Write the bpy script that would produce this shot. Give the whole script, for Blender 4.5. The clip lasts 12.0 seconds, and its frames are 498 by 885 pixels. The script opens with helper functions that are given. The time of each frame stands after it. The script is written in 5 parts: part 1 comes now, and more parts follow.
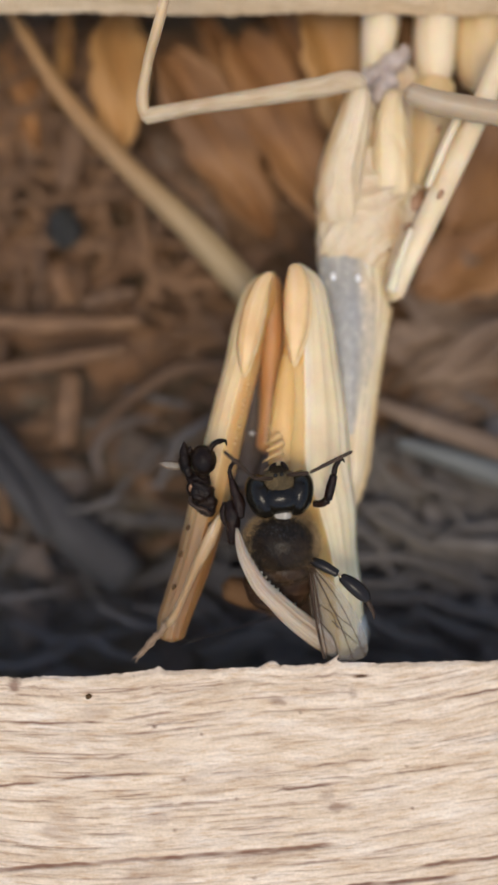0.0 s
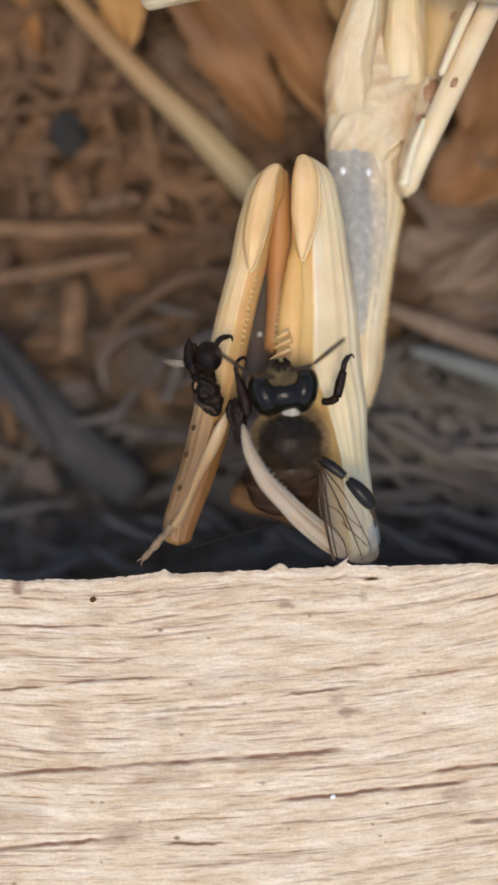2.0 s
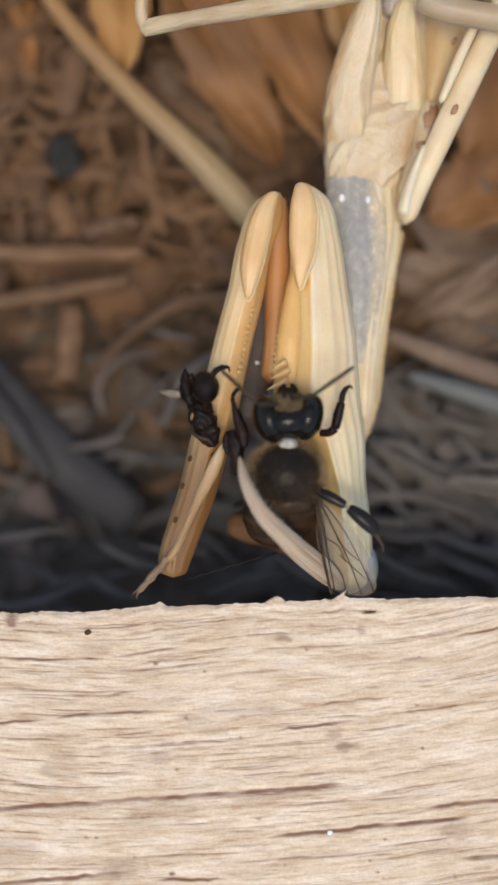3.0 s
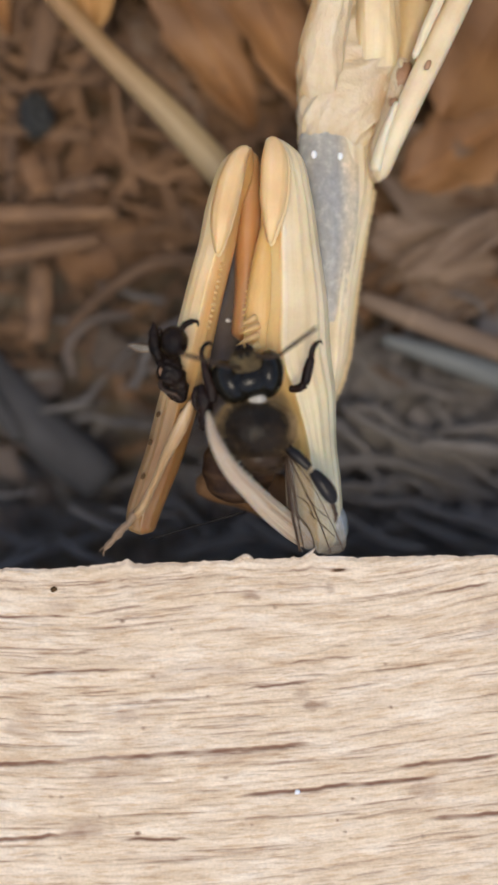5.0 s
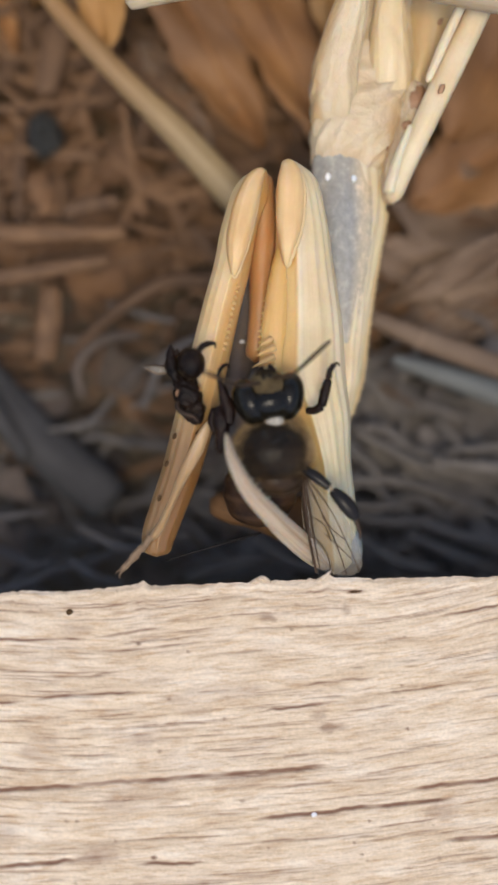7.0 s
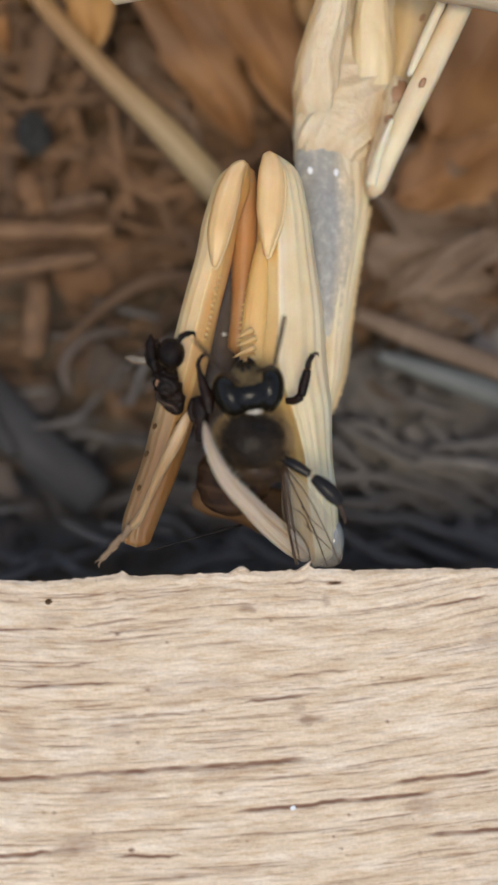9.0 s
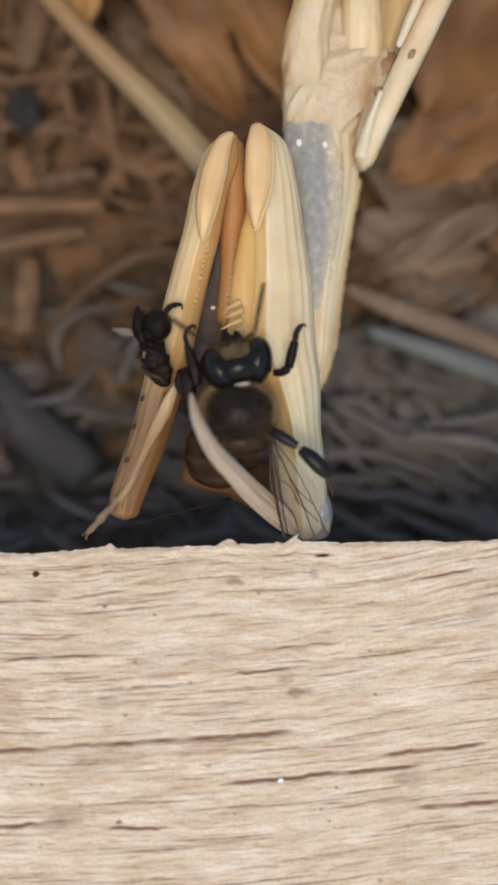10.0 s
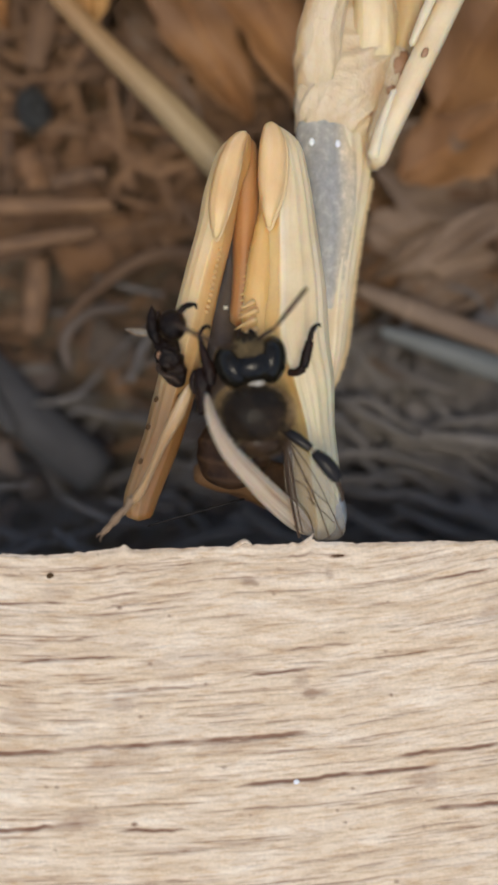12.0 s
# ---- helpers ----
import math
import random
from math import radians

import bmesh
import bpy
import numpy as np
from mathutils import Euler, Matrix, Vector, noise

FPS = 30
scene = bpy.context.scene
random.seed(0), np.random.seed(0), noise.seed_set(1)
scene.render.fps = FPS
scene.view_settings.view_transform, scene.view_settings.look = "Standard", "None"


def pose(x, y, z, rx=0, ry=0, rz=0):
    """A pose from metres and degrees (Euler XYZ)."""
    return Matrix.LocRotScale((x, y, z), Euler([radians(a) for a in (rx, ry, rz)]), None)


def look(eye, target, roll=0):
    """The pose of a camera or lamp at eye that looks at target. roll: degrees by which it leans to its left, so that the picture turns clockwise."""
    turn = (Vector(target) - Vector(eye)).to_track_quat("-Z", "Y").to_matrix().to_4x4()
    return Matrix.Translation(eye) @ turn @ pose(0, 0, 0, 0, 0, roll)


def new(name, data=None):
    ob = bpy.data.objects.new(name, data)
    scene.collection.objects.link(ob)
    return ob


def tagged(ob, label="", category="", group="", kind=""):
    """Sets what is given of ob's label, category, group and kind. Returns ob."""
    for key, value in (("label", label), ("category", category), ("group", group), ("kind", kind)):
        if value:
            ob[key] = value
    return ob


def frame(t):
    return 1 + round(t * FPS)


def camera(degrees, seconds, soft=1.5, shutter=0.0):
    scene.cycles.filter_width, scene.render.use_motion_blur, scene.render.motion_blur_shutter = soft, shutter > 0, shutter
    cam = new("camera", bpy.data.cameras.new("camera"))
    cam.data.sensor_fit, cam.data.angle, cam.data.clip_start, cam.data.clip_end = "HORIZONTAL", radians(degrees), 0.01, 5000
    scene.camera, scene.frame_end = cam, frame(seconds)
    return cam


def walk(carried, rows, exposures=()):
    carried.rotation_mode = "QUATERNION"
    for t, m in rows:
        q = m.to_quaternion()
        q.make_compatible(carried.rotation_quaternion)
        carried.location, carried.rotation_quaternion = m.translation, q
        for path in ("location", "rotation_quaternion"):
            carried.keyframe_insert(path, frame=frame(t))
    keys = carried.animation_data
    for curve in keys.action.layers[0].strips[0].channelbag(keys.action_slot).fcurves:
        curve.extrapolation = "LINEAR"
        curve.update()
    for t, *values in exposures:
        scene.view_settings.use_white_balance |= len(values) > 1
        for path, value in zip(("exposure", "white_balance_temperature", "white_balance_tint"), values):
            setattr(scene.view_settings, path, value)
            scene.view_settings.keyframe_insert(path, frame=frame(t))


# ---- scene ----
import functools

cam = camera(26.0, 12.0, soft=2.8)
MM = 0.001
BASE = 20.0  # height of the insect's plane over the soil, in millimetres

# seconds, eye in millimetres over the insect's plane, turn in degrees
PATH = [
    (0, -0.943, 2.442, 65.526, 1.812, -0.882, 0.028),
    (0.5, -0.802, 1.221, 64.968, 1.066, -0.739, -0.083),
    (1, -2.069, 0.496, 64.419, 0.860, -0.920, -0.072),
    (1.5, -0.295, -0.478, 64.025, 0.492, -0.156, -0.077),
    (2, -0.244, -1.515, 63.701, 0.081, 0.122, -0.161),
    (2.5, -0.000, 0.000, 63.673, 0.001, 0.003, 0.000),
    (3, -0.025, 0.205, 62.986, 0.130, 0.166, -0.018),
    (3.2, 0.928, -0.766, 62.940, 0.513, 0.531, 0.065),
    (4.8, -0.504, -0.230, 62.300, -0.201, -1.557, 0.460),
    (5, 0.776, -2.037, 62.414, -0.077, -0.728, 0.333),
    (5.5, -0.485, -0.674, 62.828, 0.117, -1.287, 0.207),
    (6, -1.961, -1.527, 62.446, 0.364, -1.388, 0.213),
    (6.5, -1.950, -0.600, 62.516, 0.445, -1.776, 0.270),
    (7, -1.338, -1.513, 62.363, 0.567, -1.862, 0.280),
    (7.2, -1.051, -1.775, 62.426, 0.354, -1.695, 0.241),
    (8.8, 0.490, -4.591, 62.138, 2.573, -0.961, 0.382),
    (9, 0.470, -3.310, 62.385, 1.769, -1.229, 0.476),
    (9.5, 0.671, -4.289, 62.127, 1.637, -1.204, 0.501),
    (10, 1.563, -4.518, 62.206, 1.458, -0.858, 0.482),
    (10.5, 1.431, -6.101, 61.875, 1.277, -1.337, 0.569),
    (11, 0.622, -4.663, 62.415, 1.559, -0.924, 0.232),
    (11.5, 0.423, -4.396, 62.016, 1.376, -1.163, 0.232),
    (12, 0.402, -4.481, 61.986, 1.441, -1.188, 0.290),
]
walk(cam, [(t, pose(x * MM, y * MM, (z + BASE) * MM, rx, ry, rz)) for t, x, y, z, rx, ry, rz in PATH],
     [(0.0, 0.03, 6500, 9), (1.0, 0.07, 6500, 8), (7.2, 0.05, 6500, 8), (8.8, -0.06, 6500, 6), (12.0, -0.06, 6500, 6)])
cam.data.dof.use_dof = True
cam.data.dof.focus_distance = 0.0615
cam.data.dof.aperture_fstop = 21.0

# ---- light ----
SUN_ELEVATION, SUN_AZIMUTH = 75.0, 184.0
world = bpy.data.worlds.new("sky")
scene.world = world
world.use_nodes = True
wn = world.node_tree
sky = wn.nodes.new("ShaderNodeTexSky")
sky.sky_type = "NISHITA"
sky.sun_disc = False
sky.air_density, sky.dust_density = 0.8, 1.8
sky.sun_elevation = radians(SUN_ELEVATION)
sky.sun_rotation = radians(SUN_AZIMUTH)
wn.links.new(sky.outputs["Color"], wn.nodes["Background"].inputs["Color"])
wn.nodes["Background"].inputs["Strength"].default_value = 0.24
sun_data = bpy.data.lights.new("sun", "SUN")
sun_data.energy = 1.5
sun_data.angle = radians(20)
sun_data.color = (1.0, 0.87, 0.66)
sun = new("sun", sun_data)
_a, _e = radians(SUN_AZIMUTH), radians(SUN_ELEVATION)
sun.matrix_world = look((math.sin(_a) * math.cos(_e), math.cos(_a) * math.cos(_e), math.sin(_e)), (0, 0, 0))


# ---- materials ----
def ramp(nt, stops):
    r = nt.nodes.new("ShaderNodeValToRGB")
    el = r.color_ramp.elements
    el[0].position, el[0].color = stops[0][0], (*stops[0][1], 1)
    el[1].position, el[1].color = stops[-1][0], (*stops[-1][1], 1)
    for p, c in stops[1:-1]:
        e = el.new(p)
        e.color = (*c, 1)
    return r


def mapped(nt, kind, scale):
    """Coordinates: 'flow' runs round and along a limb, anything else is object space in metres."""
    m = nt.nodes.new("ShaderNodeMapping")
    m.inputs["Scale"].default_value = scale
    if kind == "flow":
        a = nt.nodes.new("ShaderNodeAttribute")
        a.attribute_name = "flow"
        nt.links.new(a.outputs["Vector"], m.inputs["Vector"])
    else:
        t = nt.nodes.new("ShaderNodeTexCoord")
        nt.links.new(t.outputs["Object"], m.inputs["Vector"])
    return m


def noisy(nt, kind, scale, detail=4.0, rough=0.55):
    m = mapped(nt, kind, scale)
    n = nt.nodes.new("ShaderNodeTexNoise")
    n.inputs["Scale"].default_value = 1.0
    n.inputs["Detail"].default_value = detail
    n.inputs["Roughness"].default_value = rough
    nt.links.new(m.outputs["Vector"], n.inputs["Vector"])
    return n


def blend(nt, a, b, fac, how="MIX"):
    m = nt.nodes.new("ShaderNodeMix")
    m.data_type, m.blend_type = "RGBA", how
    for sock, val in ((m.inputs[6], a), (m.inputs[7], b), (m.inputs[0], fac)):
        if hasattr(val, "is_linked"):
            nt.links.new(val, sock)
        elif isinstance(val, tuple):
            sock.default_value = (*val, 1)
        else:
            sock.default_value = val
    return m.outputs[2]


def material(name, stops, kind="object", scale=(900, 900, 900), rough=0.6, sss=0.0, sss_scale=0.0006,
             bump=0.0, bump_scale=None, overlay=None, coat=0.0, spec=0.5, vary=0.0, trans=0.0, along=None, around=None, grain=None, fine_amount=0.6, line=None, mottle=None, sheen=0.0, film=0.0):
    m = bpy.data.materials.new(name)
    m.use_nodes = True
    nt = m.node_tree
    b = nt.nodes["Principled BSDF"]
    n = noisy(nt, kind, scale)
    r = ramp(nt, stops)
    nt.links.new(n.outputs["Fac"], r.inputs["Fac"])
    col = r.outputs["Color"]
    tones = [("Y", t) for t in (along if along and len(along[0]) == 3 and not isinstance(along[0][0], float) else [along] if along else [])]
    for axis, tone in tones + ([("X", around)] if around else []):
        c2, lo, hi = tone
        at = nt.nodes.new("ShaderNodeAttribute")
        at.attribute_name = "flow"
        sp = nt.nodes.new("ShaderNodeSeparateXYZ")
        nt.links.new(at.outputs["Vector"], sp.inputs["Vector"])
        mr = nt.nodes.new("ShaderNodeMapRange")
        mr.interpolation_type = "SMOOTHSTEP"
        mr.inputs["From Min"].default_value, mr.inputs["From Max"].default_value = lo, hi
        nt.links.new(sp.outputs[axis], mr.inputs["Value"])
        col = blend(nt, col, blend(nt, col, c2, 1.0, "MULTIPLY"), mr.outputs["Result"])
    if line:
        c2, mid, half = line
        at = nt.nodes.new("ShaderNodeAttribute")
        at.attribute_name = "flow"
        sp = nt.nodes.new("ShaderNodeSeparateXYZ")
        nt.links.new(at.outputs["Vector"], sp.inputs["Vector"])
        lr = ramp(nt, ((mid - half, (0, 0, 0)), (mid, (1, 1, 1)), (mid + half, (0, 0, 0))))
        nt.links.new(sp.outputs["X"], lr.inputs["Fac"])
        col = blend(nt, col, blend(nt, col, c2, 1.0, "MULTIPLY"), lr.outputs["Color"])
    fine = noisy(nt, "object", (5200, 5200, 5200), 3)
    fr = ramp(nt, ((0.3, (0.82, 0.82, 0.82)), (0.7, (1.1, 1.1, 1.1))))
    nt.links.new(fine.outputs["Fac"], fr.inputs["Fac"])
    col = blend(nt, col, fr.outputs["Color"], fine_amount, "MULTIPLY")
    if mottle:
        mn = noisy(nt, "object", (430, 430, 430), 3, 0.5)
        mr2 = ramp(nt, ((0.3, mottle), (0.55, (1, 1, 1)), (0.75, (1.04, 1.04, 1.05))))
        nt.links.new(mn.outputs["Fac"], mr2.inputs["Fac"])
        col = blend(nt, col, mr2.outputs["Color"], 1.0, "MULTIPLY")
    if grain:
        gn = noisy(nt, kind, grain[0], 6, 0.65)
        gr = ramp(nt, ((0.32, grain[1]), (0.5, (1, 1, 1)), (0.7, (1.06, 1.06, 1.06))))
        nt.links.new(gn.outputs["Fac"], gr.inputs["Fac"])
        col = blend(nt, col, gr.outputs["Color"], 1.0, "MULTIPLY")
    if overlay:
        a = nt.nodes.new("ShaderNodeAttribute")
        a.attribute_name = "overlay"
        col = blend(nt, col, overlay, a.outputs["Fac"])
    if vary:
        i = nt.nodes.new("ShaderNodeObjectInfo")
        g = nt.nodes.new("ShaderNodeNewGeometry")
        s = nt.nodes.new("ShaderNodeMath")
        s.operation = "ADD"
        nt.links.new(i.outputs["Random"], s.inputs[0])
        nt.links.new(g.outputs["Random Per Island"], s.inputs[1])
        fr2 = nt.nodes.new("ShaderNodeMath")
        fr2.operation = "FRACT"
        nt.links.new(s.outputs[0], fr2.inputs[0])
        v = ramp(nt, ((0.0, (1 - vary,) * 3), (1.0, (1 + vary,) * 3)))
        nt.links.new(fr2.outputs[0], v.inputs["Fac"])
        col = blend(nt, col, v.outputs["Color"], 1.0, "MULTIPLY")
    nt.links.new(col, b.inputs["Base Color"])
    b.inputs["Roughness"].default_value = rough
    b.inputs["Specular IOR Level"].default_value = spec
    if sss:
        b.inputs["Subsurface Weight"].default_value = sss
        b.inputs["Subsurface Radius"].default_value = (1.0, 0.55, 0.25)
        b.inputs["Subsurface Scale"].default_value = sss_scale
    if coat:
        b.inputs["Coat Weight"].default_value = coat
        b.inputs["Coat Roughness"].default_value = 0.12
    if sheen:
        b.inputs["Sheen Weight"].default_value = sheen
        b.inputs["Sheen Roughness"].default_value = 0.45
        b.inputs["Sheen Tint"].default_value = (0.62, 0.78, 0.80, 1)
    if film:
        b.inputs["Thin Film Thickness"].default_value = film
        b.inputs["Thin Film IOR"].default_value = 1.45
    if trans:
        b.inputs["Transmission Weight"].default_value = trans
    if bump:
        bn = noisy(nt, kind, bump_scale or scale, 5, 0.6)
        bp = nt.nodes.new("ShaderNodeBump")
        bp.inputs["Strength"].default_value = 1.0
        bp.inputs["Distance"].default_value = bump
        nt.links.new(bn.outputs["Fac"], bp.inputs["Height"])
        nt.links.new(bp.outputs["Normal"], b.inputs["Normal"])
    return m


STREAK = (8, 1.1, 1)
RIBS = (44, 2.0, 1)
FOLDS = (18, 14, 1)


def cuticle(name, mid, spread=0.06, rough=0.4, flow=STREAK, sss=0.5, bump=0.00003, bump_scale=RIBS, mottle=(0.93, 0.89, 0.84), **more):
    """Smooth, slightly translucent insect skin round one colour."""
    mid = (mid[0], mid[1], mid[2] * 0.95)
    low = tuple(c * (1 - spread * k) for c, k in zip(mid, (1.0, 1.5, 2.2)))
    high = tuple(c + (0.9 - c) * spread for c in mid)
    return material(name, ((0.25, low), (0.52, mid), (0.8, high)), "flow", flow, rough, sss=sss, sss_scale=0.0011, fine_amount=0.15,
                    bump=bump, bump_scale=bump_scale, mottle=mottle, **more)


PALE = cuticle("pale_tan_cuticle", (0.69, 0.41, 0.165), rough=0.36, sss=0.25)
CREAM = cuticle("cream_cuticle", (0.70, 0.555, 0.36), rough=0.42)
COLLAR = cuticle("cream_collar_cuticle", (0.69, 0.55, 0.36), 0.08, 0.42, bump=0.00005, line=((1.12, 1.16, 1.2), 0.30, 0.03), around=((0.93, 0.90, 0.80), 0.36, 0.42))
WRINKLE = cuticle("wrinkled_beige_cuticle", (0.625, 0.485, 0.315), 0.13, 0.42, (16, 7, 1), sss=0.3, bump=0.00032, bump_scale=FOLDS, mottle=(0.90, 0.83, 0.78))
HIP = cuticle("beige_hip_cuticle", (0.65, 0.505, 0.325), 0.10, 0.42, (12, 4, 1), sss=0.4, bump=0.00018, bump_scale=FOLDS, around=((0.95, 0.82, 0.66), 0.17, 0.10))
AMBER = cuticle("amber_cuticle", (0.68, 0.405, 0.135), rough=0.35)
YELLOW = cuticle("cream_yellow_cuticle", (0.69, 0.535, 0.32), 0.07, 0.42, (14, 1.0, 1), bump=0.00004)
TANHIP = cuticle("tan_cuticle", (0.60, 0.43, 0.22), 0.08, 0.42)
RUST = cuticle("rust_orange_cuticle", (0.50, 0.255, 0.10), 0.10, 0.33, bump=0.00002)
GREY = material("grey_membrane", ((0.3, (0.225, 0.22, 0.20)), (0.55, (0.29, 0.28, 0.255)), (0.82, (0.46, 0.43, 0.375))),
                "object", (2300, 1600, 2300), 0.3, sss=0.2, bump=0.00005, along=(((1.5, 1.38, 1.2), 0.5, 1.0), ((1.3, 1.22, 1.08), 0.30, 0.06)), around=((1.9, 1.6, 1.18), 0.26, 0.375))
SHIN = cuticle("tan_shin_cuticle", (0.44, 0.27, 0.125), 0.12, 0.42, sss=0.2, bump=0.0001, along=((1.5, 1.65, 1.9), 0.32, 0.05))
FOOT = material("brown_foot_cuticle", ((0.22, (0.18, 0.105, 0.052)), (0.82, (0.36, 0.235, 0.13))), "flow", STREAK, 0.5, bump=0.00008, bump_scale=(30, 20, 1))
DUN_LIMB = cuticle("light_dun_cuticle", (0.54, 0.385, 0.225), 0.10, 0.45)
JOINT = material("purplish_grey_joint", ((0.3, (0.34, 0.27, 0.225)), (0.7, (0.50, 0.415, 0.35))), "object", (1500, 1100, 1500), 0.4, sss=0.2, bump=0.00005)
GAPDARK = material("dark_gap_fill", ((0.3, (0.095, 0.07, 0.052)), (0.7, (0.15, 0.112, 0.083))), "object", (700, 500, 700), 0.45, sss=0.2, bump=0.00004)
DUSK = cuticle("greyish_tan_cuticle", (0.40, 0.295, 0.185), 0.08, 0.45)
IVORY = cuticle("ivory_cuticle", (0.74, 0.62, 0.44), 0.07, 0.4)
# along puts the lower thigh's shade into the colour; around is its amber side
SHADED_TAN = cuticle("tan_amber_shade_cuticle", (0.73, 0.515, 0.27), 0.06, 0.38, along=((0.36, 0.285, 0.225), 0.48, 0.76), around=((0.95, 0.80, 0.58), 0.24, 0.34))
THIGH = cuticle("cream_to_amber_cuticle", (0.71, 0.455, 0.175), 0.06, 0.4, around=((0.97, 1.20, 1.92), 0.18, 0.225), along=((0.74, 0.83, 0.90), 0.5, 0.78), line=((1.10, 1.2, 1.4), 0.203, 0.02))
KEEL = cuticle("ivory_keel", (0.74, 0.63, 0.46), 0.05, 0.45)
LOBE = cuticle("pale_cream_joint", (0.70, 0.455, 0.215), 0.10, 0.36, around=((0.94, 0.80, 0.62), 0.14, 0.04))
RIM = cuticle("pale_amber_rim", (0.74, 0.53, 0.275), 0.04, 0.35, sss=0.0, mottle=None)
UMBER = material("brown_orange_cuticle", ((0.22, (0.085, 0.043, 0.019)), (0.6, (0.12, 0.063, 0.028)), (0.8, (0.16, 0.088, 0.042))), "flow", STREAK, 0.7, spec=0.1, bump=0.00008)
MAROON = material("maroon_brown_chitin", ((0.3, (0.004, 0.0025, 0.002)), (0.7, (0.026, 0.011, 0.006))), rough=0.33, bump=0.00012, bump_scale=(2200, 2200, 2200), spec=0.14)
DOWN = material("olive_brown_down", ((0.3, (0.09, 0.062, 0.028)), (0.7, (0.27, 0.185, 0.085))), rough=0.8, vary=0.4, spec=0.2)
WHITE = material("white_cuticle", ((0.3, (0.78, 0.74, 0.68)), (0.7, (0.88, 0.86, 0.82))), rough=0.3, sss=0.2)
BLADE = material("white_horn", ((0.22, (0.30, 0.205, 0.135)), (0.5, (0.46, 0.36, 0.25)), (0.82, (0.60, 0.50, 0.375))),
                 "flow", (30, 1.5, 1), 0.32, sss=0.5, sss_scale=0.0011, fine_amount=0.2, bump=0.00006, line=((0.68, 0.56, 0.45), 0.30, 0.03))
BROWN = material("brown_scar", ((0.3, (0.20, 0.095, 0.04)), (0.7, (0.42, 0.23, 0.115))), rough=0.5, bump=0.00008)
DARKSPOT = material("dark_brown_spot", ((0.3, (0.05, 0.025, 0.01)), (0.7, (0.09, 0.05, 0.02))), rough=0.7, spec=0.1)
BLACK = material("black_shell", ((0.3, (0.006, 0.005, 0.005)), (0.7, (0.016, 0.012, 0.009))), rough=0.28, bump=0.00002, bump_scale=(4000, 4000, 4000), spec=0.22)
GLEAM = material("black_thorax_shell", ((0.3, (0.008, 0.006, 0.004)), (0.7, (0.022, 0.015, 0.009))), rough=0.30, bump=0.00006, bump_scale=(2600, 2600, 2600), spec=0.14, sheen=0.03)
DARKHAIR = material("dark_brown_hair", ((0.3, (0.024, 0.014, 0.007)), (0.7, (0.105, 0.060, 0.027))), rough=0.55, vary=0.4, spec=0.25)
SHEEN_HAIR = material("grey_green_sheen_hair", ((0.3, (0.10, 0.118, 0.112)), (0.7, (0.28, 0.32, 0.30))), rough=0.6, vary=0.3, spec=0.3)
EYE = material("glossy_black_eye", ((0.3, (0.005, 0.0045, 0.003)), (0.7, (0.014, 0.011, 0.007))), rough=0.07, spec=0.22, bump=0.00001,
               bump_scale=(16000, 16000, 16000))
CHITIN = material("dark_brown_chitin", ((0.3, (0.016, 0.009, 0.005)), (0.7, (0.06, 0.034, 0.018))), rough=0.4, bump=0.00004, spec=0.2)
FUR = material("golden_brown_hair", ((0.3, (0.29, 0.18, 0.075)), (0.7, (0.58, 0.40, 0.20))), rough=0.8, vary=0.4, spec=0.2)
FUZZ = material("olive_brown_fuzz", ((0.3, (0.04, 0.027, 0.012)), (0.7, (0.12, 0.082, 0.036))), rough=0.8, spec=0.2, bump=0.00008, bump_scale=(5000, 5000, 5000))
CRUST = material("black_brown_crust", ((0.3, (0.003, 0.002, 0.0016)), (0.7, (0.018, 0.009, 0.005))), rough=0.30, bump=0.00014, bump_scale=(2200, 2200, 2200), spec=0.12)
NECK = material("whitish_down", ((0.3, (0.40, 0.36, 0.29)), (0.7, (0.64, 0.59, 0.50))), "object", (5200, 1200, 3000), 0.8, bump=0.0001, bump_scale=(6000, 1500, 3000))
FACE = material("brown_hairy_face", ((0.3, (0.010, 0.007, 0.004)), (0.7, (0.038, 0.024, 0.013))), rough=0.9, spec=0.05, bump=0.00008)
BANDS = material("banded_brown_abdomen", ((0.3, (0.014, 0.007, 0.004)), (0.6, (0.042, 0.020, 0.009))), spec=0.1, rough=0.42, bump=0.00006, overlay=(0.075, 0.038, 0.016))
VEIN = material("brown_vein", ((0.3, (0.035, 0.02, 0.012)), (0.7, (0.075, 0.045, 0.028))), rough=0.5, spec=0.1)
EYEGLASS = material("grey_blue_compound_eye", ((0.3, (0.17, 0.19, 0.195)), (0.7, (0.27, 0.285, 0.28))), rough=0.15, sss=0.4, coat=0.4)

MEMBRANE = bpy.data.materials.new("clear_wing_membrane")
MEMBRANE.use_nodes = True
_b = MEMBRANE.node_tree.nodes["Principled BSDF"]
_b.inputs["Base Color"].default_value = (0.34, 0.285, 0.21, 1)
_b.inputs["Roughness"].default_value = 0.16
_b.inputs["Alpha"].default_value = 0.2
_b.inputs["Thin Film Thickness"].default_value = 420.0
_b.inputs["Thin Film IOR"].default_value = 1.5

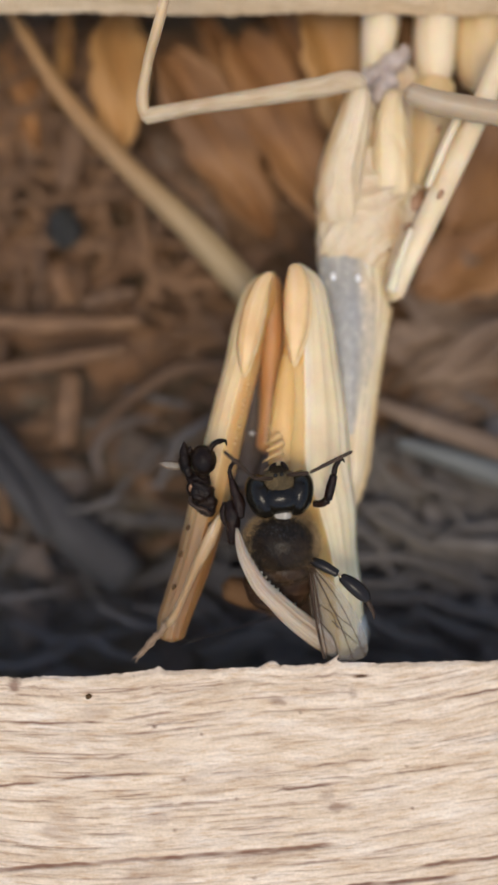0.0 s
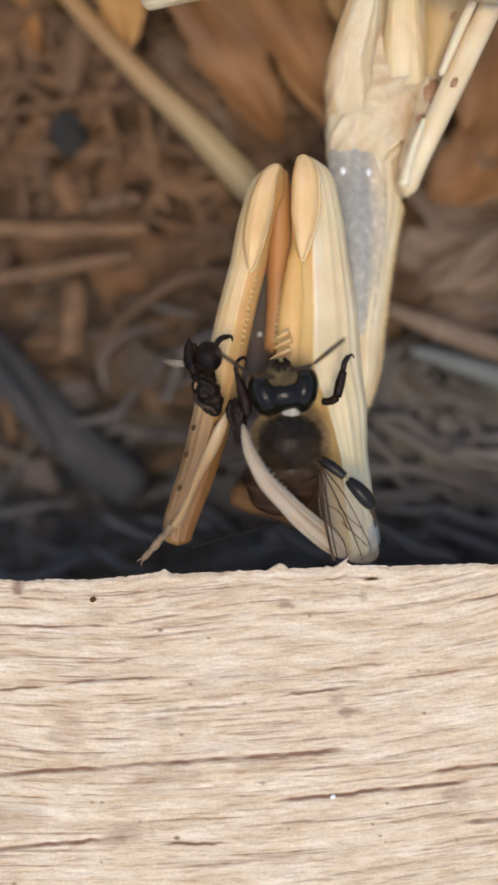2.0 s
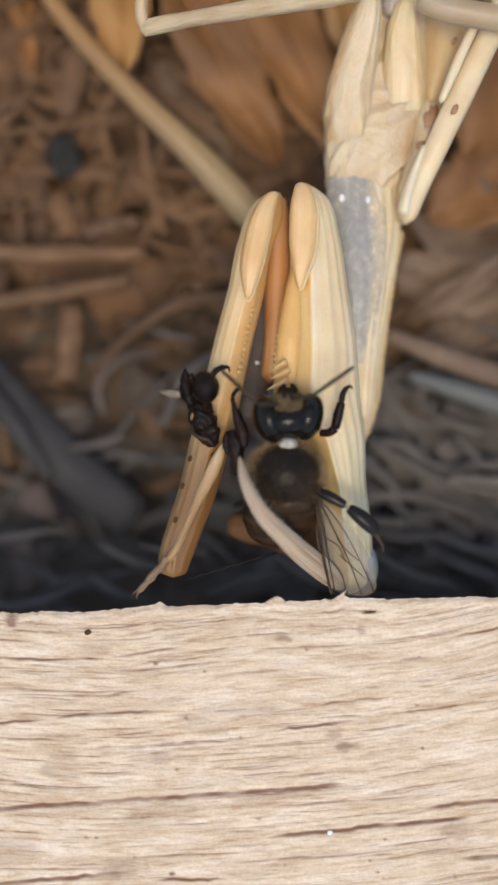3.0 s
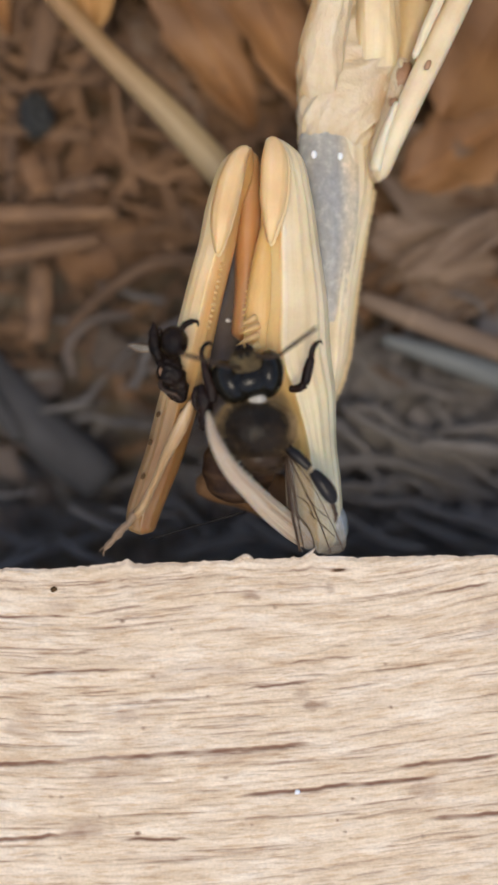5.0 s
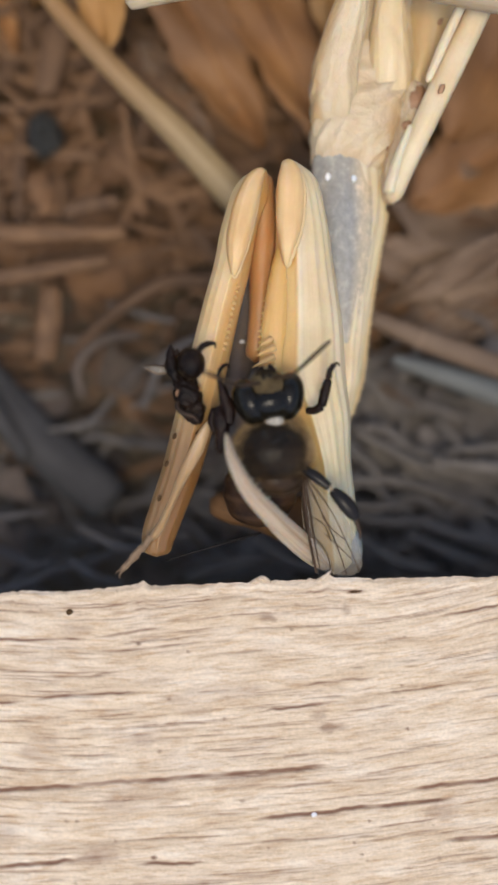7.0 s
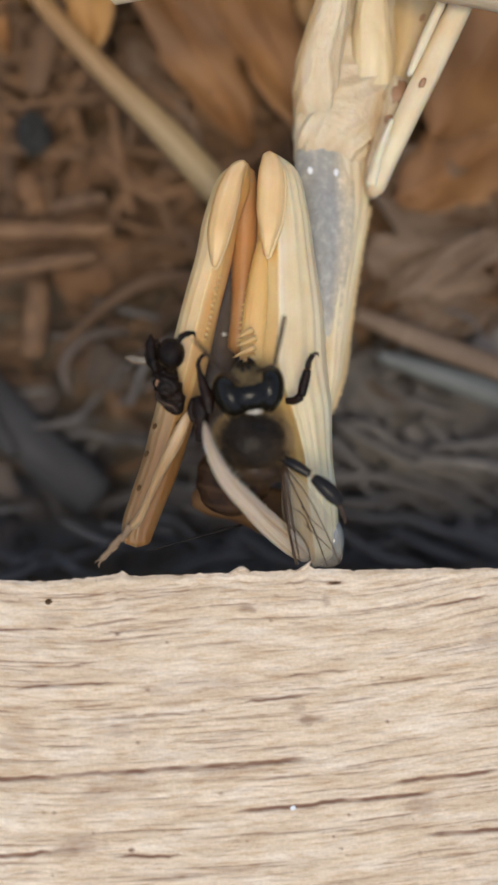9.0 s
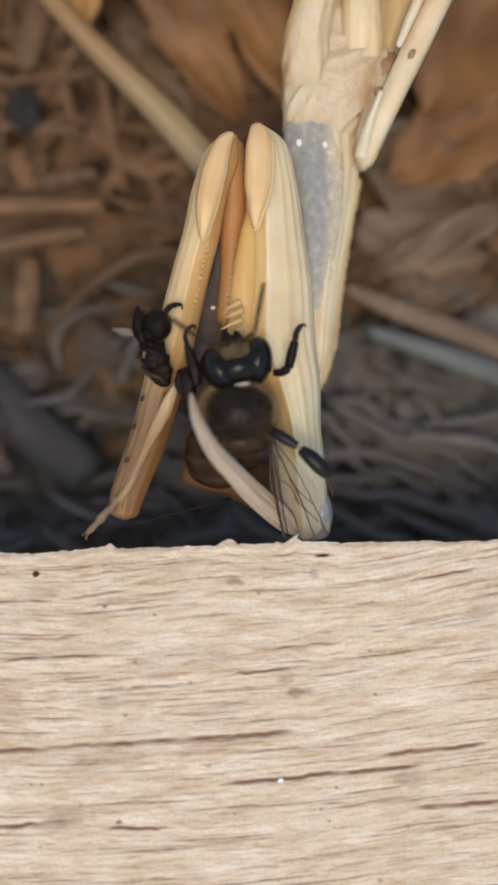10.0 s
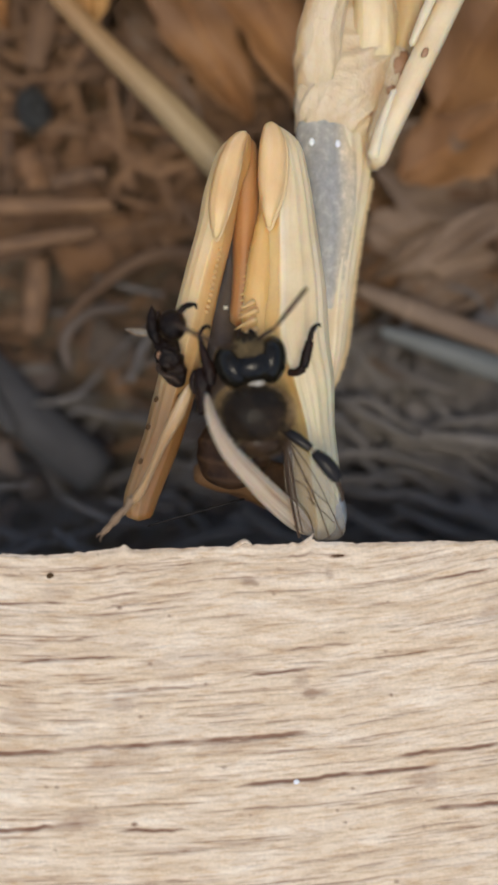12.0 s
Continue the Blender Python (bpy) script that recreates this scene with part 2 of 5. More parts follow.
WOOD = material("weathered_pale_wood", ((0.28, (0.565, 0.405, 0.258)), (0.42, (0.685, 0.53, 0.36)), (0.58, (0.755, 0.607, 0.438)), (0.75, (0.82, 0.705, 0.548))),
                "flow", (0.22, 1.1, 1), 0.8, bump=0.00012, bump_scale=(1.3, 4.5, 1), overlay=(0.18, 0.086, 0.052), spec=0.2,
                grain=((0.7, 4.2, 1), (0.80, 0.695, 0.59)))
# wood warmed for the upper board, whose warm light is in the colour
WARMWOOD = material("warm_lit_wood", ((0.28, (0.55, 0.385, 0.215)), (0.42, (0.65, 0.475, 0.28)), (0.58, (0.72, 0.545, 0.335)), (0.75, (0.78, 0.62, 0.41))),
                   "flow", (0.22, 1.9, 1), 0.8, bump=0.00005, bump_scale=(0.6, 5, 1), overlay=(0.20, 0.105, 0.058), spec=0.2,
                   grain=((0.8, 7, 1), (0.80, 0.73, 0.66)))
SCRAP = material("crumbled_leaf", ((0.3, (0.090, 0.043, 0.017)), (0.55, (0.146, 0.073, 0.030)), (0.8, (0.216, 0.115, 0.049))), "object", (300, 300, 300), 0.75, bump=0.0001, vary=0.4)
DUN = material("dun_dead_leaf", ((0.3, (0.125, 0.078, 0.046)), (0.55, (0.18, 0.117, 0.072)), (0.8, (0.245, 0.165, 0.105))), "object", (160, 160, 160), 0.7, bump=0.0002, bump_scale=(420, 420, 420), vary=0.15)
SOIL = material("dark_humus_soil", ((0.3, (0.095, 0.072, 0.048)), (0.55, (0.150, 0.113, 0.076)), (0.8, (0.210, 0.158, 0.109))),
                "object", (160, 160, 160), 0.9, bump=0.0008)
LONGSTRAW = material("long_faded_straw", ((0.3, (0.245, 0.127, 0.046)), (0.55, (0.318, 0.176, 0.066)), (0.8, (0.385, 0.23, 0.095))), "flow", (10, 4, 1), 0.6,
                     bump=0.00006, along=((1.05, 1.35, 1.75), 0.25, 0.7))
PALESTRAW = material("pale_grey_green_straw", ((0.3, (0.085, 0.088, 0.08)), (0.7, (0.135, 0.138, 0.128))), "flow", (8, 2, 1), 0.6, bump=0.00005)
LEAF = material("dead_brown_leaf", ((0.3, (0.189, 0.083, 0.026)), (0.55, (0.292, 0.137, 0.045)), (0.8, (0.383, 0.194, 0.070))), "object", (160, 160, 160), 0.65,
                bump=0.0002, bump_scale=(420, 420, 420), vary=0.25)
OCHRE = material("dead_ochre_leaf", ((0.3, (0.33, 0.165, 0.048)), (0.7, (0.46, 0.245, 0.078))), "object", (140, 140, 140), 0.65, bump=0.00015)
TWIG = material("weathered_twig", ((0.3, (0.086, 0.044, 0.019)), (0.55, (0.147, 0.077, 0.034)), (0.8, (0.226, 0.128, 0.061))), "flow", (9, 5, 1), 0.75,
                bump=0.0001, vary=0.35)
BARK = material("grey_weathered_wood", ((0.3, (0.09, 0.078, 0.068)), (0.55, (0.135, 0.117, 0.10)), (0.8, (0.20, 0.174, 0.152))), "flow", (9, 4, 1), 0.8, bump=0.00015)
# stick grey lowered further, so the left side's shade is in the colour
LOG = material("shaded_grey_stick", ((0.3, (0.031, 0.029, 0.028)), (0.55, (0.045, 0.042, 0.041)), (0.8, (0.068, 0.064, 0.062))), "flow", (9, 4, 1), 0.85, bump=0.00012)
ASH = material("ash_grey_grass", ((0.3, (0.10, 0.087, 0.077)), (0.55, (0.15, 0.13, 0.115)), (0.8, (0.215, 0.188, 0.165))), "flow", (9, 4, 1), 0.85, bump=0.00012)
# leaf brown darkened to hold the shade of the left side
SHADE_BROWN = material("shade_brown_leaf", ((0.3, (0.058, 0.042, 0.032)), (0.55, (0.088, 0.065, 0.049)), (0.8, (0.125, 0.093, 0.07))), "object", (200, 200, 200), 0.85, bump=0.00015, vary=0.3)
# darker copy of the grey grass, with the left side's shade in it
DIM = material("left_shade_grass", ((0.3, (0.088, 0.078, 0.071)), (0.55, (0.132, 0.117, 0.106)), (0.8, (0.18, 0.16, 0.147))), "flow", (9, 4, 1), 0.85, bump=0.00012)
CHAR = material("blue_grey_stone", ((0.3, (0.016, 0.015, 0.012)), (0.7, (0.032, 0.031, 0.026))), rough=0.8, bump=0.0003)


# ---- shape helpers, all in millimetres ----
def spline(rows, n):
    a = np.array(rows, float)
    k = np.linalg.norm(np.diff(a[:, :3], axis=0), axis=1)
    s = np.r_[0, np.cumsum(np.maximum(k, 1e-3))]
    q = np.linspace(0, s[-1], n)
    tan = np.gradient(a, s, axis=0)
    i = np.clip(np.searchsorted(s, q, side="right") - 1, 0, len(s) - 2)
    h = (s[i + 1] - s[i])[:, None]
    u = ((q - s[i])[:, None]) / h
    out = ((2 * u**3 - 3 * u**2 + 1) * a[i] + (u**3 - 2 * u**2 + u) * h * tan[i]
           + (-2 * u**3 + 3 * u**2) * a[i + 1] + (u**3 - u**2) * h * tan[i + 1])
    return out, q / s[-1]


def loft(rows, seg=16, n=36, dome=(0.06, 0.06), ridges=(), power=2.0, rough=0.0, seed=1, bead=0.0, beads=0, crease=0.0, cells=(7, 5), folds=None):
    """A closed limb along rows of x, y, z, width, depth. ridges: (degrees round, height, spread)."""
    p, s = spline(rows, n)
    rng = np.random.RandomState(seed)
    t = np.gradient(p[:, :3], axis=0)
    t /= np.linalg.norm(t, axis=1, keepdims=True) + 1e-9
    side = np.stack([t[:, 1], -t[:, 0], 0 * t[:, 0]], 1)
    side /= np.linalg.norm(side, axis=1, keepdims=True) + 1e-9
    up = np.cross(side, t)
    f = np.ones(n)
    for k, e in ((dome[0], s), (dome[1], 1 - s)):
        if k > 0:
            f *= np.sqrt(np.clip(1 - np.clip(1 - e / k, 0, 1) ** 2, 0.0004, 1))
    th = np.arange(seg) * 2 * np.pi / seg
    prof = np.ones(seg)
    for at, height, spread in ridges:
        dd = (np.degrees(th) - at + 180) % 360 - 180
        prof += height * np.exp(-((dd / spread) ** 2))
    c, sn = np.cos(th), np.sin(th)
    cx = np.sign(c) * np.abs(c) ** (2 / power) * prof
    sx = np.sign(sn) * np.abs(sn) ** (2 / power) * prof
    w, d = np.maximum(p[:, 3], 0.02) * f / 2, np.maximum(p[:, 4], 0.02) * f / 2
    if beads:
        w = w * (1 + bead * np.sin(s * beads * 2 * np.pi))
        d = d * (1 + bead * np.sin(s * beads * 2 * np.pi))
    v = p[:, None, :3] + side[:, None] * (w[:, None] * cx)[..., None] + up[:, None] * (d[:, None] * sx)[..., None]
    if crease:
        ta, ts = np.meshgrid(th / (2 * np.pi) * cells[0], s * cells[1])
        wob = np.cos(th)[None] * 1.3 + 0 * ts
        fold = np.abs(lattice(ts * 1.0 + wob, ta + ts * 0.6, seed + 60) - 0.5) * 2 + 0.5 * np.abs(lattice(ts * 2.3, ta * 2.1 + wob, seed + 61) - 0.5)
        v = v + (side[:, None] * cx[None, :, None] + up[:, None] * sx[None, :, None]) * ((fold - 0.6) * crease * f[:, None])[..., None]
    if folds:
        count, slant, height, start = folds
        ta, ts = np.meshgrid(th / (2 * np.pi), s)
        wave = ts * count + ta * slant + 0.9 * lattice(ts * 5, ta * 7, seed + 80)
        wave = (np.abs((wave % 1.0) - 0.5) * 2) ** 1.6 * lattice(ts * 9, ta * 9, seed + 81)
        grow = np.clip((ts - start) / 0.2, 0, 1) * np.clip((1 - ts) / 0.1, 0, 1)
        v = v + (side[:, None] * cx[None, :, None] + up[:, None] * sx[None, :, None]) * (wave * grow * height)[..., None]
    if rough:
        v = v + rng.uniform(-rough, rough, v.shape)
    v = v.reshape(-1, 3)
    flow = np.stack(np.broadcast_arrays((th / (2 * np.pi))[None], s[:, None], np.full((1, 1), seed * 0.37)), -1).reshape(-1, 3)
    faces = []
    for i in range(n - 1):
        for j in range(seg):
            k = (j + 1) % seg
            faces.append((i * seg + j, i * seg + k, (i + 1) * seg + k, (i + 1) * seg + j))
    faces.append(tuple(range(seg))[::-1])
    faces.append(tuple((n - 1) * seg + j for j in range(seg)))
    return v, faces, flow


def ball(c, r, seg=20, n=14, turn=None, rough=0.0, seed=1):
    """An ellipsoid; turn: a 3 by 3 rotation."""
    rng = np.random.RandomState(seed)
    v, faces = [], []
    for i in range(n + 1):
        a = math.pi * (0.02 + 0.96 * i / n)
        for j in range(seg):
            b = 2 * math.pi * j / seg
            v.append((math.sin(a) * math.cos(b) * r[0], math.sin(a) * math.sin(b) * r[1], math.cos(a) * r[2]))
    v = np.array(v)
    if rough:
        v *= 1 + rng.uniform(-rough, rough, (len(v), 1))
    flow = v / np.array(r)
    if turn is not None:
        v = v @ np.array(turn).T
    for i in range(n):
        for j in range(seg):
            k = (j + 1) % seg
            faces.append((i * seg + j, (i + 1) * seg + j, (i + 1) * seg + k, i * seg + k))
    faces.append(tuple(range(seg)))
    faces.append(tuple(n * seg + j for j in range(seg))[::-1])
    return v + np.array(c), faces, flow


def cone(a, b, r, seg=6):
    return loft([(*a, r, r), (*[(x + y) / 2 for x, y in zip(a, b)], r * 0.7, r * 0.7), (*b, 0.03, 0.03)], seg, 5, (0, 0))


def merged(geos):
    vs, fs, fl, k = [], [], [], 0
    for v, f, w in geos:
        vs.append(v)
        fl.append(w)
        fs.extend(tuple(i + k for i in q) for q in f)
        k += len(v)
    return np.concatenate(vs), fs, np.concatenate(fl)


def spun(deg):
    a = radians(deg)
    return [[math.cos(a), -math.sin(a), 0], [math.sin(a), math.cos(a), 0], [0, 0, 1]]


WHERE = {}


def mesh_object(name, geo, mat, at, smooth=True, overlay=None):  # smooth: True, False or the number of smooth faces
    v, faces, flow = geo
    me = bpy.data.meshes.new(name)
    me.from_pydata(((np.asarray(v) - np.array(at)) * MM).tolist(), [], faces)
    me.attributes.new("flow", "FLOAT_VECTOR", "POINT").data.foreach_set("vector", np.ascontiguousarray(flow, dtype=np.float32).ravel())
    if overlay is not None:
        me.attributes.new("overlay", "FLOAT", "POINT").data.foreach_set("value", np.ascontiguousarray(overlay, dtype=np.float32).ravel())
    if smooth:
        count = len(me.polygons)
        me.polygons.foreach_set("use_smooth", [smooth is True or i < smooth for i in range(count)])
    me.materials.append(mat)
    me.update()
    return new(name, me)


def thing(name, label, category, at, geo=None, mat=None, group="", kind="", overlay=None, smooth=True):
    """A top-level thing whose origin lies at the given place over the insect's plane."""
    ob = mesh_object(name, geo, mat, at, smooth, overlay) if geo else new(name)
    ob.location = (at[0] * MM, at[1] * MM, (at[2] + BASE) * MM)
    WHERE[ob] = np.array(at, float)
    return tagged(ob, label, category, group, kind)


def part(name, geo, mat, parent, label="", at=None, kind="", overlay=None, smooth=True):
    at = WHERE[parent] if at is None else np.array(at, float)
    ob = mesh_object(name, geo, mat, at, smooth, overlay)
    ob.parent = parent
    ob.location = tuple((at - WHERE[parent]) * MM)
    WHERE[ob] = at
    return tagged(ob, label, kind=kind)


@functools.lru_cache(None)
def noise_table(seed):
    return np.random.RandomState(seed).rand(256, 256)


def lattice(x, y, seed):
    """Smooth value noise in 0 to 1 over arrays of coordinates."""
    table = noise_table(seed)
    xi, yi = np.floor(x).astype(int), np.floor(y).astype(int)
    u, v = x - xi, y - yi
    u, v = u * u * (3 - 2 * u), v * v * (3 - 2 * v)
    g = lambda a, b: table[a % 256, b % 256]
    return (g(xi, yi) * (1 - u) + g(xi + 1, yi) * u) * (1 - v) + (g(xi, yi + 1) * (1 - u) + g(xi + 1, yi + 1) * u) * v


# ---- ground ----
def spread(dense, step, far):
    out = list(np.arange(-dense, dense + step / 2, step))
    g, x = step, dense
    while x < far:
        g *= 1.6
        x += g
        out = [-x] + out + [x]
    return np.array(out)


def ground():
    ax = spread(90.0, 1.5, 400000.0)
    X, Y = np.meshgrid(ax, ax + 10.0)
    near = np.exp(-np.maximum(np.hypot(X, Y - 10) - 80, 0) / 60)
    Z = -20 + near * (2.4 * (lattice(X / 9, Y / 9, 3) - 0.5) + 1.2 * (lattice(X / 3, Y / 3, 4) - 0.5)) - 0.4
    n = len(ax)
    v = np.stack([X, Y, Z], -1).reshape(-1, 3)
    f = [(i * n + j, i * n + j + 1, (i + 1) * n + j + 1, (i + 1) * n + j) for i in range(n - 1) for j in range(n - 1)]
    thing("ground", "dark crumbly humus soil under dry plant litter", "ground", (0, 0, -20), (v, f, v * MM), SOIL, kind="structure")


ground()


# ---- boards ----
def board(name, label, edge, slope, width, top, thick, down, cracks, blots, seed, under, wood):
    """A rough-sawn lath along x; edge: place in y of the edge beside the gap; down: -1 if the board lies below it; under: how far that edge is undercut."""
    xs = np.r_[np.linspace(-130, -26, 40), np.arange(-25.9, 26, 0.12), np.linspace(26.1, 130, 40)]
    ss = np.r_[0, 0.05, 0.11, np.arange(0.18, 26, 0.058), np.linspace(26.3, width - 0.4, 24), width - 0.1, width]
    X, S = np.meshgrid(xs, ss)
    fray = 0.30 * (lattice(xs / 4.3, 0 * xs + 2.2, seed) - 0.5) + 0.16 * (lattice(xs / 1.1, 0 * xs + 5.1, seed + 1) - 0.5)
    fray = fray + 0.12 * (lattice(xs / 0.24, 0 * xs + 8.1, seed + 2) - 0.5)
    for c, w, h in ((1.26, 0.7, 0.22), (5.04, 0.5, 0.25), (-5.21, 0.5, 0.2)):
        fray = fray + h * np.clip(1 - np.abs(xs - c) / w, 0, 1) ** 1.5 * (down < 0)
    wear = np.exp(-S / 0.8)
    Y = edge + slope * X + down * S - down * fray[None] * wear
    lean = 0.075 + 0.05 * np.clip(X / 14, -1, 1) + 0.03 * (lattice(X / 9, S / 5, seed + 9) - 0.5)
    G = slope * X + down * S - lean * X + 0.5 * (lattice(X / 9, Y / 5, seed + 3) - 0.5) + 0.07 * (lattice(X / 1.7, Y / 1.1, seed + 13) - 0.5)
    fibre = lattice(X / 1.7, G / 0.25, seed + 4)
    band = lattice(X / 5, G / 0.7, seed + 5)
    coarse, fine = lattice(X / 4.4, G / 0.42, seed + 24), lattice(X / 2.2, G / 0.22, seed + 25)
    hairline = np.exp(-((fine - 0.5) / 0.09) ** 2) * np.clip(lattice(X / 1.8, G / 0.5, seed + 27) * 2.4 - 1.1, 0, 1)
    mark = 0.2 * hairline
    depth = 0.02 * (fibre - 0.5) + 0.07 * (band - 0.5) + 0.07 * (coarse - 0.5) - 0.02 * hairline
    rng = np.random.RandomState(seed + 70)
    for k in range(2600):
        xc, sc = rng.uniform(-26, 26), rng.uniform(0.1, 27)
        half, wide = rng.uniform(0.4, 1.3) * (3.4 if k % 5 == 0 else 1.0), rng.uniform(0.035, 0.06)
        dark = rng.uniform(0.15, 0.45) if k % 5 else rng.uniform(0.45, 0.95)
        c0, c1 = np.searchsorted(xs, (xc - half, xc + half))
        r0, r1 = np.searchsorted(ss, (sc - 0.9, sc + 0.9))
        if c1 - c0 < 3 or r1 - r0 < 3:
            continue
        x, g = X[r0:r1, c0:c1], G[r0:r1, c0:c1]
        mid = g[(r1 - r0) // 2, (c1 - c0) // 2]
        bend = 0.08 * (lattice(x / 1.3, 0 * x + k * 0.37, seed + 71) - 0.5)
        end = np.clip((half - np.abs(x - xc)) / (half * 0.6), 0, 1)
        c = np.exp(-((g - mid - bend) / wide) ** 2) * end * np.clip(0.35 + lattice(x / 0.6, 0 * x + k * 1.7, seed + 72), 0, 1)
        depth[r0:r1, c0:c1] -= 0.06 * dark * c
        mark[r0:r1, c0:c1] = np.maximum(mark[r0:r1, c0:c1], dark * c)
    mark = np.maximum(mark, 0.12 * np.clip((0.44 - fibre) * 4, 0, 1))
    # the cracks' shade is painted into the mask along with their brown
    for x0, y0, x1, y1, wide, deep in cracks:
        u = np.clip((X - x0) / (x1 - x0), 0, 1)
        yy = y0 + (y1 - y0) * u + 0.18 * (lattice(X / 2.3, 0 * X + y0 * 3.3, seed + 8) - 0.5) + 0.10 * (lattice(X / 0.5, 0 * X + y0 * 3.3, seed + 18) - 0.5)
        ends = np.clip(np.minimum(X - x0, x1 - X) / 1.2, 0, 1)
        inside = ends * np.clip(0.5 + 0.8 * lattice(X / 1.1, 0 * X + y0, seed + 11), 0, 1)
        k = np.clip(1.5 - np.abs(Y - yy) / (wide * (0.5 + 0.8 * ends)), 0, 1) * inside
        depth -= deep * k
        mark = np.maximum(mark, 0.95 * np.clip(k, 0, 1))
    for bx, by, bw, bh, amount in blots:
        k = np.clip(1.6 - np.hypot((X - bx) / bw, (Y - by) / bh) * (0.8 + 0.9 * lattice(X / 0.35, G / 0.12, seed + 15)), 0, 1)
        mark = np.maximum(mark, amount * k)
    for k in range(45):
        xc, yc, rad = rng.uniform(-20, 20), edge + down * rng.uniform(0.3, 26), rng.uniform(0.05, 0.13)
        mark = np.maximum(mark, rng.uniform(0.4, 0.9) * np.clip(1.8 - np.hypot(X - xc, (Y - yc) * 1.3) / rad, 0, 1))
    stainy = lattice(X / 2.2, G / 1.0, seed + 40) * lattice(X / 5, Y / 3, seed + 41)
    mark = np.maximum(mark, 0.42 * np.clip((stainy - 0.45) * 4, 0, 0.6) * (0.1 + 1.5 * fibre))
    Z = top + depth - 0.18 * np.clip(1 - S / 0.3, 0, 1) ** 2 - 0.5 * np.clip(1 - (width - S) / 0.5, 0, 1) ** 2
    m, n = X.shape
    v = np.stack([X, Y, Z], -1).reshape(-1, 3)
    flow = np.stack([X, G, 0 * X], -1).reshape(-1, 3)
    f = [(i * n + j, i * n + j + 1, (i + 1) * n + j + 1, (i + 1) * n + j) for i in range(m - 1) for j in range(n - 1)]
    rim = [j for j in range(n)] + [i * n + n - 1 for i in range(1, m)] + [(m - 1) * n + j for j in range(n - 2, -1, -1)] + [i * n for i in range(m - 2, 0, -1)]
    low = v[rim].copy()
    low[:, 2] = top - thick
    low[:n, 1] += down * under
    fl = flow[rim] + (0, 0, 3.0)
    fl[:, 1] += thick
    k, q = len(v), len(rim)
    v = np.concatenate([v, low])
    flow = np.concatenate([flow, fl])
    f += [(rim[i], rim[(i + 1) % q], k + (i + 1) % q, k + i) for i in range(q)]
    f.append(tuple(k + i for i in range(q)))
    if down > 0:
        f = [t[::-1] for t in f]
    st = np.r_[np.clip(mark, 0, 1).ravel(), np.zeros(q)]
    return thing(name, label, "wooden board", (0, edge + down * width / 2, top - thick), (v, f, flow), wood, group="boards of the crate", overlay=st, smooth=(m - 1) * (n - 1))


LOWER_CRACKS = [
    (-16.36, -20.54, 5.45, -19.03, 0.10, 0.10), (0.78, -21.99, 12.61, -20.83, 0.09, 0.09), (9.37, -20.37, 16.34, -19.61, 0.09, 0.08),
    (11.47, -23.21, 17.95, -22.78, 0.10, 0.10), (-16.36, -24.89, -6.5, -23.91, 0.10, 0.10), (-5.95, -24.53, -1.32, -24.28, 0.07, 0.06),
    (-11.71, -15.25, -4.71, -14.78, 0.06, 0.05), (-15.72, -15.66, -11.45, -15.31, 0.06, 0.05), (-9.09, -14.12, -6.14, -13.64, 0.05, 0.05),
    (-15.72, -11.85, -7.95, -11.99, 0.06, 0.05), (-8.11, -11.93, -3.74, -11.22, 0.06, 0.05), (1.05, -16.02, 5.53, -15.45, 0.06, 0.06),
    (3.23, -14.57, 8.09, -13.96, 0.06, 0.05), (7.45, -12.05, 10.37, -11.77, 0.05, 0.05), (10.79, -10.79, 15.73, -9.83, 0.06, 0.06),
]
LOWER_BLOTS = [
    (-13.66, -9.76, 0.35, 0.45, 0.8), (1.73, -10.69, 0.55, 0.22, 0.6), (6.13, -10.24, 0.3, 0.35, 0.45), (5.19, -16.82, 0.8, 0.3, 0.6), (4.6, -16.2, 0.5, 0.5, 0.35),
    (6.63, -9.25, 0.5, 0.12, 0.95), (-5.25, -17.46, 0.9, 0.5, 0.35), (-7.5, -23.8, 1.4, 0.6, 0.4), (11.5, -21.6, 1.2, 0.6, 0.4), (-3.5, -15.2, 0.9, 0.3, 0.35),
]


def bearer(x):
    rows = [(x, -62, -11.5, 22, 17), (x, 0, -11.5, 22.4, 17), (x, 78, -11.5, 22, 17)]
    thing("bearer", "plain rough wooden bearer batten lying on the soil", "wooden batten", (x, 8, -20),
          loft(rows, 24, 12, (0, 0), power=9), WOOD, group="bearers of the crate", overlay=np.zeros(24 * 12), smooth=False)


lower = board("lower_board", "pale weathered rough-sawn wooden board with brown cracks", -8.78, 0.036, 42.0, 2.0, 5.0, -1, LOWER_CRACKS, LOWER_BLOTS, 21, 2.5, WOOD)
board("upper_board", "pale weathered wooden board that a leg grips", 34.9, 0.004, 40.0, 5.0, 8.0, 1, [], [], 47, -2.7, WARMWOOD)
part("splinter", loft([(0.54, -9.03, 1.7, 0.2, 0.2), (1, -8.66, 1.9, 0.27, 0.18), (1.46, -8.45, 2, 0.2, 0.15), (1.9, -8.73, 1.9, 0.07, 0.08)], 10, 20, rough=0.02), WOOD, lower, "curled splinter", overlay=np.full(200, 0.3))
part("splinter", loft([(4.07, -8.9, 1.7, 0.17, 0.2), (4.65, -8.57, 1.9, 0.23, 0.18), (5.03, -8.28, 2.1, 0.17, 0.15), (5.29, -7.97, 2.2, 0.05, 0.08)], 10, 20, rough=0.02), WOOD, lower, "raised splinter", overlay=np.full(200, 0.25))
part("mark", ball((6.64, -9.24, 1.9), (0.6, 0.11, 0.1), 12, 6, spun(5), 0.15), DARKSPOT, lower, "dark scratch")
